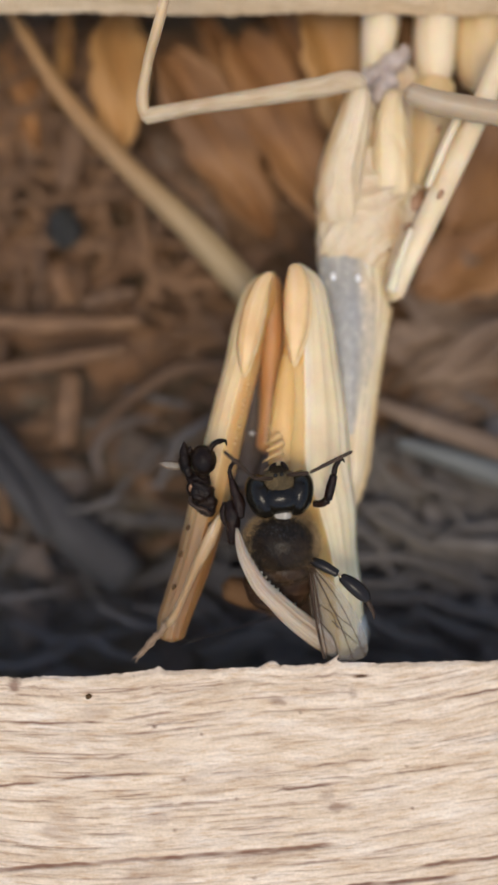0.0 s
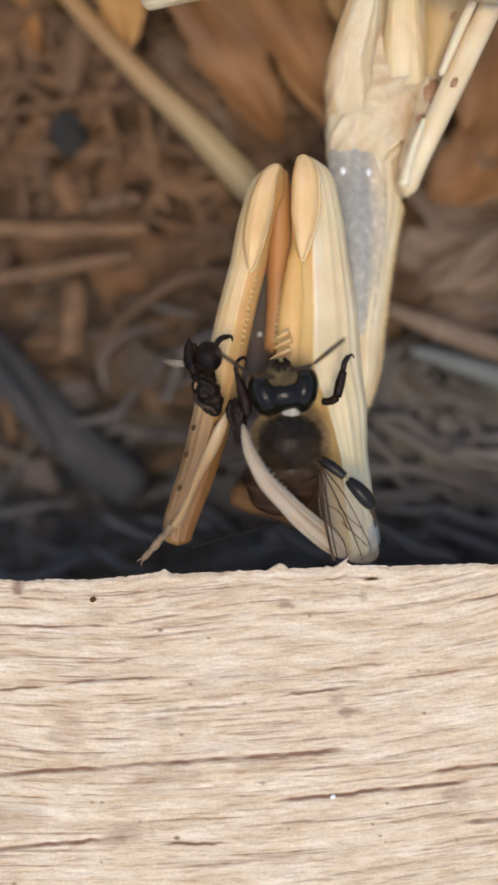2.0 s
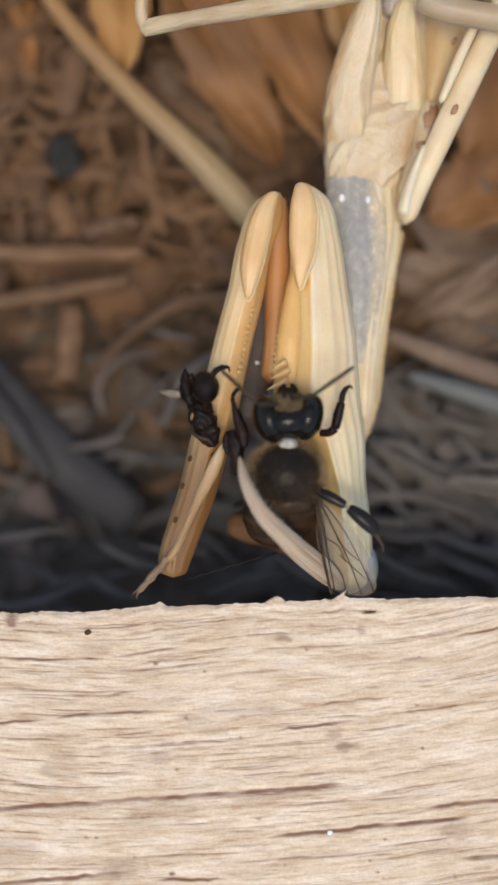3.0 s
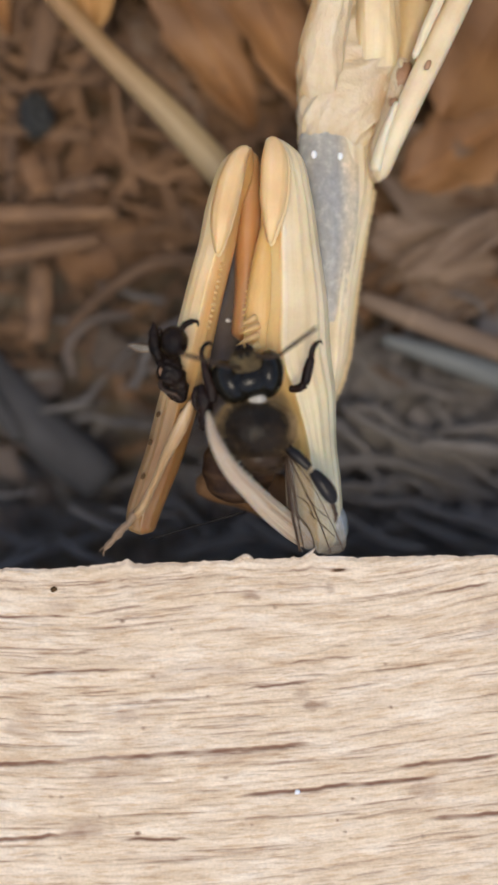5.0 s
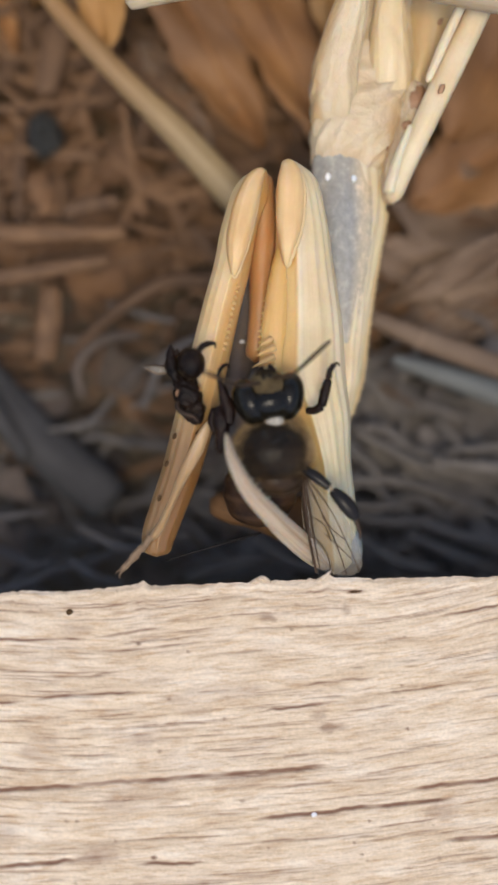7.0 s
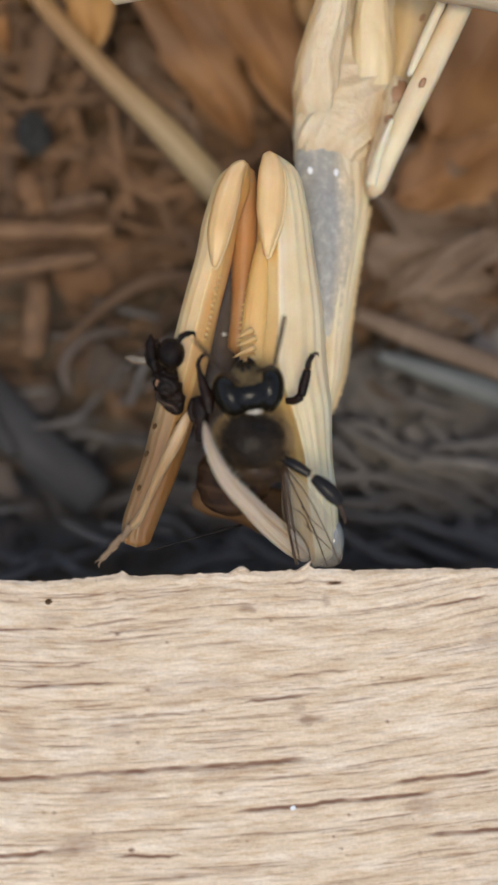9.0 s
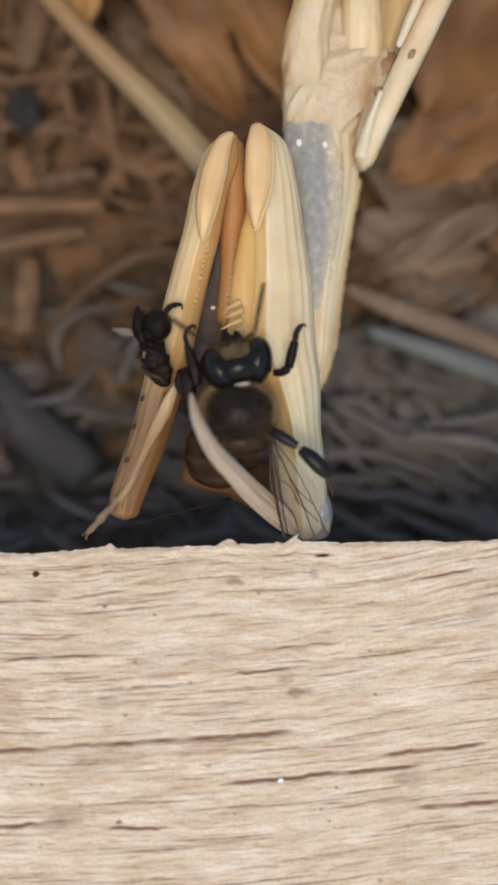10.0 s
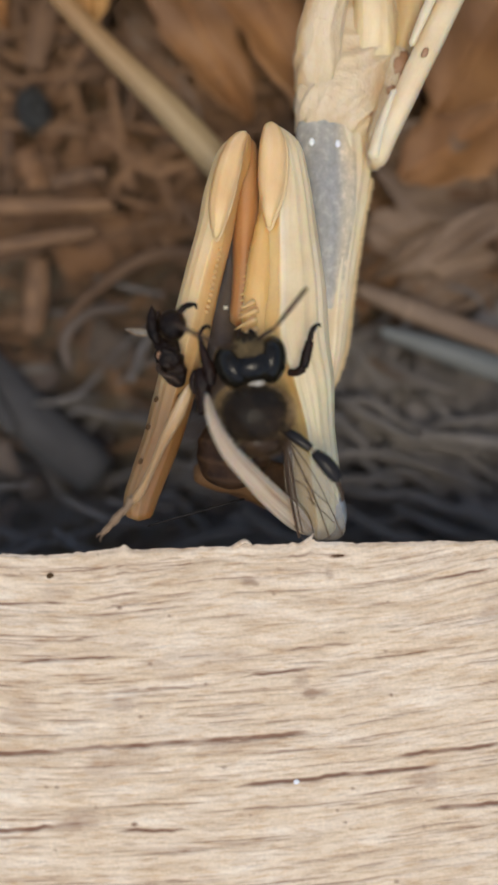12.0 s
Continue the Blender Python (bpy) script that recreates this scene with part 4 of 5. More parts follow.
part("fringe", merged(pelt(tc, tr, 17000, lambda d: 0.9 - 0.55 * max(0.0, d[1]), (0.16, 0.42), 0.007, (0, -0.6, 0), 0.5)
                      + pelt((2.05, -2.95, 2.85), np.array((1.6, 0.85, 1.2)), 7000, lambda d: 0.7, (0.15, 0.4), 0.007, (0, -0.5, 0), 0.5)), DARKHAIR, bee, "short dark brown hair", kind="stuff")
abdomen_geo = loft([(1.98, -1.9, 1.6, 3.2, 2.4), (1.85, -3.2, 1.45, 4.15, 3), (1.75, -4.2, 1.2, 4.0, 2.9), (1.72, -5.0, 1.0, 3.2, 2.4), (1.71, -5.65, 0.8, 1.8, 1.6)], 40, 60, (0.15, 0.16), bead=0.018, beads=4)
abdomen_at = (1.35, -3.08, 1.6)
bee_abdomen = part("abdomen", abdomen_geo, BANDS, bee, "brown banded abdomen", at=abdomen_at,
     overlay=np.clip(np.sin(abdomen_geo[2][:, 1] * 25.1 + 0.6) * 2 - 1, 0, 1) * 0.4)
tufts = []
for q, d in zip(abdomen_geo[0][::2], abdomen_geo[0][::2] - np.array((1.8, -3.4, 1.2))):
    for _ in range(2):
        way = d / np.linalg.norm(d) + np.array((0, -0.6, 0)) + rng.normal(size=3) * 0.4
        tufts.append(hair(q + rng.normal(size=3) * (0.25, 0.15, 0.05), way / np.linalg.norm(way), rng.uniform(0.1, 0.28), 0.006))
part("abdomen_hair", merged(tufts), DARKHAIR, bee_abdomen, "sparse brown hair", kind="stuff")

HEAD_AT = (1.84, 0.47, 3.3)
bee_head = part("head", ball((1.83, 1.25, 3.45), (1.55, 1.02, 1.34), 32, 20, spun(7)), EYE, bee, "glossy black crown", at=HEAD_AT)
part("eye", ball((0.74, 1.3, 3.4), (0.88, 1.4, 1.3), 32, 20, spun(22)), EYE, bee_head, "glossy black oval eye")
part("eye", ball((2.9, 1.5, 3.4), (0.86, 1.34, 1.3), 32, 20, spun(-12)), EYE, bee_head, "glossy black oval eye")
part("face", ball((1.77, 2.05, 3.5), (1.08, 0.9, 1.26), 24, 16, rough=0.03), FUZZ, bee_head, "brown downy face")
part("down", merged(pelt((1.77, 2.05, 3.5), np.array((1.06, 0.88, 1.24)), 3000, lambda d: 0.7 if d[2] > -0.2 else 0.0, (0.1, 0.27), 0.008, (0, 0.2, 0), 0.4)), DOWN, bee_head, kind="stuff")
part("ocellus", merged([ball((1.51, 2.52, 5), (0.13, 0.13, 0.1), 8, 6), ball((1.86, 2.58, 5), (0.13, 0.13, 0.1), 8, 6)]), EYE, bee_head)
part("mandible", loft([(1.95, 2.5, 3.6, 0.6, 0.6), (2.1, 2.95, 3.55, 0.42, 0.45), (1.9, 3.32, 3.5, 0.16, 0.25)], 12, 14), MAROON, bee_head)
part("mandible", loft([(1.55, 2.5, 3.6, 0.6, 0.6), (1.38, 2.92, 3.55, 0.4, 0.45), (1.62, 3.25, 3.5, 0.15, 0.25)], 12, 14), MAROON, bee_head)
part("clypeus", ball((1.72, 2.62, 3.75), (0.62, 0.46, 0.7), 20, 12, None, 0.03), FACE, bee_head, "dark brown lip")
part("neck", ball((1.95, 0.16, 3.65), (0.54, 0.46, 0.5), 24, 16, None, 0.05), NECK, bee, "white neck membrane")



def antenna(x, y):
    """A stalk along x from its root and, on its end, the ringed tip."""
    z = 4.5
    stalk_part = part("scape", loft([(x, y, z, 0.2, 0.2), (x + 0.7, y, z, 0.22, 0.22), (x + 1.48, y, z, 0.2, 0.2)], 8, 12), CHITIN, bee, "dark antenna stalk", at=(x, y, z))
    x += 1.45
    tip = part("flagellum", loft([(x, y, z, 0.17, 0.17), (x + 1.3, y, z, 0.24, 0.24), (x + 2.75, y, z, 0.2, 0.2)], 8, 28, (0.05, 0.08), bead=0.06, beads=10),
               CHITIN, stalk_part, "grey-brown ringed antenna tip", at=(x, y, z))
    return stalk_part, tip


feeler_r = antenna(2.0, 2.5)
feeler_l = antenna(1.3, 2.3)

part("fore_leg", merged([loft([(3.7, 0.88, 2.8, 0.39, 0.45), (4.24, 0.89, 3, 0.46, 0.5), (4.62, 1.15, 3.2, 0.52, 0.55)], 10, 12),
                         loft([(4.55, 1.02, 3.2, 0.49, 0.5), (4.73, 1.87, 3.4, 0.55, 0.6), (4.92, 2.65, 3.5, 0.42, 0.5)], 10, 14),
                         loft([(4.89, 2.52, 3.5, 0.36, 0.4), (4.98, 3.04, 3.6, 0.32, 0.35), (5.23, 3.43, 3.7, 0.29, 0.3)], 8, 10)]), MAROON, bee, "bent brown leg")
part("spur", cone((4.7, 1.7, 3.45), (4.42, 1.95, 3.5), 0.22, 8), MAROON, bee)
part("claw", loft([(5.16, 3.36, 3.7, 0.22, 0.22), (5.4, 3.42, 3.7, 0.14, 0.15), (5.5, 3.24, 3.68, 0.06, 0.07)], 8, 12), MAROON, bee)
middle = part("middle_leg", merged([loft([(-1.05, -1.5, 2.9, 0.45, 0.5), (-0.88, -0.4, 3.2, 0.8, 0.8), (-0.98, 0.5, 3.3, 0.84, 0.8), (-1.18, 1.05, 3.2, 0.5, 0.6)], 20, 30, rough=0.02, crease=0.08),
                           loft([(-0.48, 0.0, 3.4, 0.45, 0.5), (-0.55, 0.85, 3.5, 0.72, 0.6), (-0.82, 1.7, 3.5, 0.52, 0.5), (-1.02, 2.4, 3.5, 0.3, 0.4)], 18, 26, rough=0.02, crease=0.06),
                           loft([(-1.3, 1.0, 3.1, 0.34, 0.4), (-1.48, 0.3, 3.0, 0.42, 0.45), (-1.3, -0.4, 2.9, 0.3, 0.35)], 12, 16, rough=0.02)]), MAROON, bee, "hairy brown leg")
part("tarsus", loft([(-1.0, 2.3, 3.5, 0.3, 0.3), (-1.1, 2.8, 3.6, 0.24, 0.25), (-0.9, 3.2, 3.6, 0.22, 0.22), (-0.62, 3.32, 3.5, 0.18, 0.18), (-0.5, 3.08, 3.45, 0.08, 0.1)], 10, 30, bead=0.08, beads=5), MAROON, middle, "thin hooked foot")
leg_hairs = []
for q, _ in zip(*[spline(r, 60) for r in ([(-1.05, -1.5, 3.2), (-0.9, -0.3, 3.5), (-1.1, 1.0, 3.5)],)][0]):
    for _ in range(3):
        way = rng.normal(size=3)
        leg_hairs.append(hair(q + way * (0.12, 0.05, 0.1), way / np.linalg.norm(way), rng.uniform(0.25, 0.5), 0.006))
part("leg_hair", merged(leg_hairs), FACE, middle, "dark leg hair", kind="stuff")
HIND_AT = (3.49, -2.28, 3.4)
hind = part("hind_leg", merged([loft([(3.39, -2.28, 3.4, 0.42, 0.5), (4.2, -2.62, 3.6, 0.62, 0.62), (5.15, -3.15, 3.7, 0.46, 0.5)], 20, 24, (0.1, 0.05), ridges=((60, 0.08, 12),)),
                                loft([(5.2, -3.22, 3.7, 0.5, 0.5), (5.9, -3.72, 3.8, 0.84, 0.66), (6.65, -4.42, 3.7, 0.72, 0.55), (6.85, -4.7, 3.65, 0.4, 0.4)], 20, 26, (0.1, 0.06), ridges=((70, 0.1, 10),))]), BLACK, bee, "shiny black hind leg", at=HIND_AT)
part("tarsus", loft([(6.68, -4.5, 3.65, 0.34, 0.32), (6.95, -4.95, 3.6, 0.27, 0.27), (7.15, -5.35, 3.5, 0.2, 0.22), (7.2, -5.75, 3.45, 0.1, 0.12)], 10, 24, bead=0.09, beads=4), CHITIN, hind, "thin jointed foot")
part("knee", ball((5.18, -3.18, 3.78), (0.09, 0.24, 0.22), 10, 8, spun(30)), DUSK, hind, "pale knee joint")


def wing(name, outline, veins, label):
    pts, _ = spline(outline + [outline[0]], 48)
    p = pts[:-1, :3]
    k = len(p)
    v = np.concatenate([p + (0, 0, 0.012), p - (0, 0, 0.012)])
    f = [tuple(range(k)), tuple(range(2 * k - 1, k - 1, -1))] + [(i, i + k, (i + 1) % k + k, (i + 1) % k) for i in range(k)]
    w = part(name, (v, f, v * 0.1), MEMBRANE, bee, label, smooth=False)
    for k, row in enumerate(veins):
        part("vein", loft([(*q[:3], q[3] * (0.8 if k == 0 else 0.55), q[4]) for q in row], 6, 16, (0, 0)), VEIN, w)
    return w


wing("wing", [(3.5, -2.55, 3.2), (4.83, -3.62, 2.9), (6.28, -5.5, 2.2), (6.94, -7.06, 1.7), (7.04, -8.03, 1.4), (6.57, -8.4, 1.4), (5.68, -8.36, 1.6), (4.66, -8.03, 1.8), (3.87, -5.61, 2.6)],
     [[(3.46, -2.48, 3.3, 0.2, 0.2), (3.69, -4.27, 2.9, 0.23, 0.2), (4.02, -6.29, 2.4, 0.2, 0.16), (4.45, -8.21, 1.9, 0.17, 0.12)],
      [(3.53, -2.55, 3.3, 0.16, 0.18), (3.92, -4.27, 2.9, 0.2, 0.16), (4.21, -5.95, 2.5, 0.16, 0.14), (4.65, -8.01, 1.9, 0.13, 0.1)],
      [(3.56, -2.61, 3.25, 0.2, 0.18), (4.41, -4.28, 2.8, 0.13, 0.14), (5.42, -6.32, 2.2, 0.13, 0.12), (6.21, -8.33, 1.6, 0.1, 0.1)],
      [(3.63, -2.68, 3.2, 0.16, 0.15), (4.92, -4.29, 2.7, 0.1, 0.12), (6.25, -6.7, 1.9, 0.1, 0.1), (6.96, -8.22, 1.5, 0.1, 0.1)],
      [(4.13, -5.01, 2.7, 0.1, 0.1), (4.8, -5.46, 2.5, 0.1, 0.1), (5.22, -6.39, 2.2, 0.1, 0.1)],
      [(4.88, -5.98, 2.3, 0.1, 0.1), (5.56, -6.6, 2.1, 0.1, 0.1), (6.4, -7.39, 1.7, 0.1, 0.1)],
      [(4.28, -6.13, 2.4, 0.1, 0.1), (4.97, -7, 2.1, 0.1, 0.1), (5.33, -8.38, 1.7, 0.1, 0.1)],
      [(4.66, -4.96, 2.6, 0.1, 0.1), (5.27, -5.71, 2.4, 0.1, 0.1), (6.04, -6.35, 2, 0.1, 0.1)]], "clear brown-veined wing")
wing("wing", [(3.57, -2.7, 2.2), (3.86, -4.71, 1.9), (4.09, -7.1, 1.4), (4.8, -8.56, 1), (4.24, -7.79, 1.2), (3.67, -5.4, 1.7)],
     [[(3.57, -2.69, 2.3, 0.2, 0.2), (3.8, -5.05, 1.8, 0.2, 0.18), (4.38, -7.79, 1.2, 0.17, 0.15)]], "folded narrow wing")

# ---- dark remains of another insect ----
rem = thing("insect_remains", "black shrivelled remains of a small insect on the mantis's thigh", "dead insect", (-2.92, 2.26, 2.2))
part("head", ball((-2.62, 3.42, 3), (0.76, 0.88, 0.8), 24, 16, spun(10), 0.02), CRUST, rem, "black round head")
part("crest", loft([(-3.72, 4.25, 2.8, 0.4, 0.6), (-3.72, 3.6, 2.9, 0.72, 0.8), (-3.6, 2.9, 2.8, 0.7, 0.8), (-3.3, 2.4, 2.7, 0.4, 0.5)], 16, 24, crease=0.12, cells=(6, 4)), CRUST, rem, "black torn shell")
part("horn", merged([cone((-3.72, 4.0, 2.9), (-3.76, 4.5, 3.1), 0.5, 8), cone((-3.45, 3.9, 2.9), (-3.36, 4.22, 3.1), 0.45, 8)]), CRUST, rem)
part("body", loft([(-3.15, 2.75, 2.4, 1.1, 1.1), (-2.85, 1.8, 2.5, 1.55, 1.3), (-2.5, 0.9, 2.3, 1.4, 1.1), (-2.15, 0.1, 2.1, 0.55, 0.6)], 30, 50, rough=0.02, crease=0.22, cells=(9, 7)), CRUST, rem, "dark torn body")
part("leg", loft([(-2.3, 3.95, 3.2, 0.32, 0.4), (-1.98, 4.35, 3.3, 0.34, 0.4), (-1.6, 4.5, 3.3, 0.3, 0.35), (-1.35, 4.5, 3.3, 0.18, 0.2), (-1.28, 4.22, 3.25, 0.1, 0.12)], 10, 30, bead=0.06, beads=4), CRUST, rem)
part("leg", loft([(-3.32, 1.35, 2.9, 0.24, 0.26), (-3.36, 1.0, 3.0, 0.28, 0.3), (-3.0, 0.66, 3.1, 0.26, 0.3), (-2.5, 0.5, 3.1, 0.24, 0.26), (-2.2, 0.2, 3.0, 0.18, 0.2)], 10, 26, rough=0.015), CHITIN, rem, "curled brown leg")
part("patch", ball((-3.32, 1.85, 2.72), (0.16, 0.3, 0.22), 14, 10, spun(-15), 0.06), BROWN, rem, "amber torn skin")
bristles = []
for c, r in (((-2.62, 3.42, 3), (0.74, 0.86, 0.78)), ((-2.75, 1.6, 2.5), (0.72, 1.2, 0.65)), ((-3.55, 3.2, 2.8), (0.35, 0.8, 0.4))):
    bristles += pelt(c, np.array(r), 600, lambda d: 0.8, (0.08, 0.24), 0.008, (0, 0, 0), 0.5)
part("bristles", merged(bristles), FUZZ, rem, "brown bristles", kind="stuff")
shred = part("wing_shred", loft([(-3.79, 3.05, 2.6, 0.3, 0.05), (-4.61, 3.11, 2.6, 0.36, 0.05), (-5.27, 3.24, 2.6, 0.13, 0.04)], 10, 14), MEMBRANE, rem, "clear wing shred")
part("vein", loft([(-3.85, 3.2, 2.64, 0.09, 0.07), (-4.6, 3.34, 2.64, 0.08, 0.07), (-5.25, 3.26, 2.64, 0.05, 0.05)], 6, 14), VEIN, shred, "brown vein")
part("vein", loft([(-3.85, 2.9, 2.64, 0.09, 0.07), (-4.6, 2.88, 2.64, 0.08, 0.07), (-5.2, 3.2, 2.64, 0.07, 0.06)], 6, 14), FOOT, shred, "brown vein")


# ---- plant litter on the soil ----
def stalk(name, label, rows, mat, category, group, seed=1, nodes=(), bead=0.0, ridges=()):
    at = np.array(rows[len(rows) // 2][:3])
    rows = [tuple(r) for r in rows]
    ob = thing(name, label, category, (at[0], at[1], at[2]), loft(rows, 14, 40, (0.01, 0.01), rough=0.02, seed=seed, bead=bead, beads=0, ridges=ridges), mat, group=group)
    p, _ = spline(rows, 60)
    for k in nodes:
        a, b, c = p[max(int(k * 59) - 1, 0)], p[int(k * 59)], p[min(int(k * 59) + 1, 59)]
        part("node", loft([(*a[:3], a[3] * 0.95, a[4] * 0.95), (*b[:3], b[3] * 1.07, b[4] * 1.07), (*c[:3], c[3] * 0.95, c[4] * 0.95)], 12, 8, (0, 0)), mat, ob, "swollen stem joint")
    return ob


def leaf(name, label, a, b, width, mat, seed, curl=1.2, fold=0.6, group="dead leaves of the litter", z_tip=0.0):
    """A dry leaf from stem a to tip b: thin, folded along the midrib, curled and with an uneven edge."""
    rng = np.random.RandomState(seed)
    a, b = np.array(a, float), np.array(b, float)
    t = (b - a) / np.linalg.norm(b - a)
    s = np.array([t[1], -t[0], 0.0])
    n, m = 26, 13
    ph = rng.uniform(0, 6, 4)
    top = []
    for i in range(n):
        u = i / (n - 1)
        w = width * (math.sin(math.pi * (0.04 + 0.93 * u) ** 0.8) ** 0.7) * (1 + 0.07 * math.sin(u * 21 + ph[0]) + 0.05 * math.sin(u * 47 + ph[1]))
        for j in range(m):
            k = 2 * j / (m - 1) - 1
            z = fold * abs(k) * width * 0.3 + curl * math.sin(u * 2.6 + ph[2]) * 0.8 + 0.35 * math.sin(k * 4 + u * 9 + ph[3]) + rng.uniform(-0.05, 0.05)
            top.append(a + (b - a) * u + s * (k * w / 2) + np.array([0, 0, z]))
    top = np.array(top)
    v = np.concatenate([top, top - (0, 0, 0.16)])
    k = n * m
    f = []
    for i in range(n - 1):
        for j in range(m - 1):
            q = (i * m + j, (i + 1) * m + j, (i + 1) * m + j + 1, i * m + j + 1)
            f.append(q)
            f.append(tuple(x + k for x in q[::-1]))
    rim = [j for j in range(m)] + [i * m + m - 1 for i in range(1, n)] + [(n - 1) * m + j for j in range(m - 2, -1, -1)] + [i * m for i in range(n - 2, 0, -1)]
    f += [(rim[i], rim[(i + 1) % len(rim)], rim[(i + 1) % len(rim)] + k, rim[i] + k) for i in range(len(rim))]
    ob = thing(name, label, "leaf", tuple((a + b) / 2), (v, f, v * MM), mat, group=group)
    rib = [(*(a + t * 0.2 + (0, 0, 0.0)), 0.5, 0.4)]
    for i in range(2, n - 1, 4):
        rib.append((*(top[i * m + m // 2] + (0, 0, 0.05)), 0.45 - 0.3 * i / n, 0.3))
    part("midrib", loft(rib, 6, 24, (0, 0)), mat, ob)
    return ob


SG = "straws of the litter"
stalk("straw", "long pale dry straw lying over brown leaves", [(-17.4, 36.4, -8, 0.8, 0.8), (-15.52, 33.25, -8, 0.92, 0.9), (-13.13, 29.37, -8.1, 1.2, 1.1), (-10.63, 26.33, -8.2, 1.36, 1.3), (-7.74, 23.32, -8.4, 1.54, 1.4), (-3.88, 19.63, -8.8, 1.95, 1.6), (0.0, 15.6, -9.2, 2.25, 1.8), (7.2, 8.4, -10.5, 2.3, 1.8)],
      LONGSTRAW, "straw", SG, 3, nodes=(0.82,), ridges=((70, 0.1, 20),))
stalk("straw", "short pale straw half under grey litter", [(8.73, 7.6, -8.6, 1.01, 0.8), (12.7, 6.07, -9, 1.48, 1), (18.29, 4.2, -9.4, 1.57, 1), (21.5, 3.02, -9.6, 1.42, 1)], DUN, "straw", SG, 4, nodes=(0.3,))
stalk("straw", "grey-green dry grass stalk", [(10.43, 4.91, -9.6, 0.87, 0.9), (14.42, 3.73, -9.8, 1.58, 1.2), (18.43, 2.43, -10, 1.82, 1.3), (22.53, 1.04, -10.4, 1.59, 1.2)], PALESTRAW, "straw", SG, 5, nodes=(0.55,))
stalk("straw", "thin reddish brown dry straw", [(-19.32, 9.3, -9, 0.94, 0.8), (-13.89, 10.25, -9, 1.09, 0.9), (-10.41, 10.91, -9.2, 1.02, 0.9), (-8.16, 11.33, -9.4, 0.78, 0.7)], TWIG, "straw", SG, 6)
stalk("straw", "broken brown dry straw on soil", [(-19.6, 13.48, -10, 1.03, 0.9), (-14.15, 13.15, -10.4, 1.27, 1), (-10.2, 13.31, -10.6, 1.2, 1), (-7.23, 13.43, -10.8, 0.88, 0.8)], TWIG, "straw", SG, 7)
stalk("straw", "pale brown straw chip", [(-11.37, 14.46, -9.8, 1.03, 0.9), (-9.72, 15.03, -9.8, 1.26, 1), (-7.76, 15.38, -10, 0.95, 0.8)], TWIG, "straw", SG, 8)
stalk("straw", "short brown straw chip", [(-12.43, 9.82, -11, 1.44, 1), (-12.57, 7.43, -11.2, 1.77, 1.1), (-12.89, 4.63, -11.6, 1.45, 1)], TWIG, "straw", SG, 9)
stalk("stick", "thick grey weathered stick darkened for the shade on it", [(-20.4, 6.9, -14.6, 3.1, 2.2), (-15.6, 1.3, -14.3, 3.4, 2.5), (-12.1, -2.1, -13.9, 3.6, 2.6), (-9.4, -4.3, -13.5, 3.5, 2.5), (-8.2, -5.3, -13.3, 2.9, 2)], LOG, "stick", "sticks of the litter", 11, nodes=(0.62,), ridges=((90, 0.08, 20),))
stalk("stick", "thin grey weathered stick darkened for the shade on it", [(-19.31, 5.05, -12.4, 1.22, 1), (-16.48, 1.39, -12.6, 1.39, 1), (-14.29, -2.08, -13, 1.07, 0.9)], LOG, "stick", "sticks of the litter", 12)
stalk("straw", "bent dry blade of grass", [(-11.09, 5.24, -11.6, 0.65, 0.6), (-7.82, 8.22, -11, 0.88, 0.7), (-4.63, 10.04, -11, 1.04, 0.8), (-0.61, 10.29, -11.4, 0.97, 0.7)], TWIG, "straw", SG, 13)
stalk("straw", "bent dry blade of grass", [(-10.32, 2.21, -12, 0.65, 0.6), (-10.68, 4.23, -11.6, 0.73, 0.6), (-9.28, 6.04, -11.6, 0.73, 0.6), (-6.29, 6.68, -12, 0.57, 0.5)], SHADE_BROWN, "straw", SG, 14)
stalk("straw", "flat brown dry blade under the long straw", [(-13.3, 23.4, -13, 1.5, 0.5), (-12.2, 27.5, -12.6, 2.0, 0.6), (-10.6, 31.6, -12.6, 1.9, 0.6), (-9.2, 35.2, -13, 1.5, 0.5)], TWIG, "straw", SG, 15)
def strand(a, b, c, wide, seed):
    # strands far left take the darker copy in place of shade
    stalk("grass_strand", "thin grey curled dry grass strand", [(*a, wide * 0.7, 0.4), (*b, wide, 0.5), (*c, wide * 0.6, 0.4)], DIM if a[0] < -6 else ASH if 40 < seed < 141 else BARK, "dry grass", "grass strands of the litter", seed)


for k in range(22):
    r = np.random.RandomState(300 + k)
    x, y, a = r.uniform(-16, 17), r.uniform(-8, 9), r.uniform(-0.7, 0.7)
    L, w, z = r.uniform(3, 7), r.uniform(0.2, 0.5), r.uniform(-14.2, -12.2)
    dx, dy = math.cos(a) * L / 2, math.sin(a) * L / 2
    strand((x - dx, y - dy, z), (x + r.uniform(-0.8, 0.8), y + r.uniform(-1.2, 1.2), z + 0.4), (x + dx, y + dy, z), w, 41 + 2 * k)
for k in range(20):
    r = np.random.RandomState(500 + k)
    x, y, a = r.uniform(-16, 17), r.uniform(-13, -6), r.uniform(-0.5, 0.5)
    L, w, z = r.uniform(4, 8), r.uniform(0.3, 0.8), r.uniform(-11.2, -9.0)
    dx, dy = math.cos(a) * L / 2, math.sin(a) * L / 2
    strand((x - dx, y - dy, z), (x + r.uniform(-0.8, 0.8), y + r.uniform(-1, 1), z + 0.3), (x + dx, y + dy, z - 0.4), w, 141 + 2 * k)
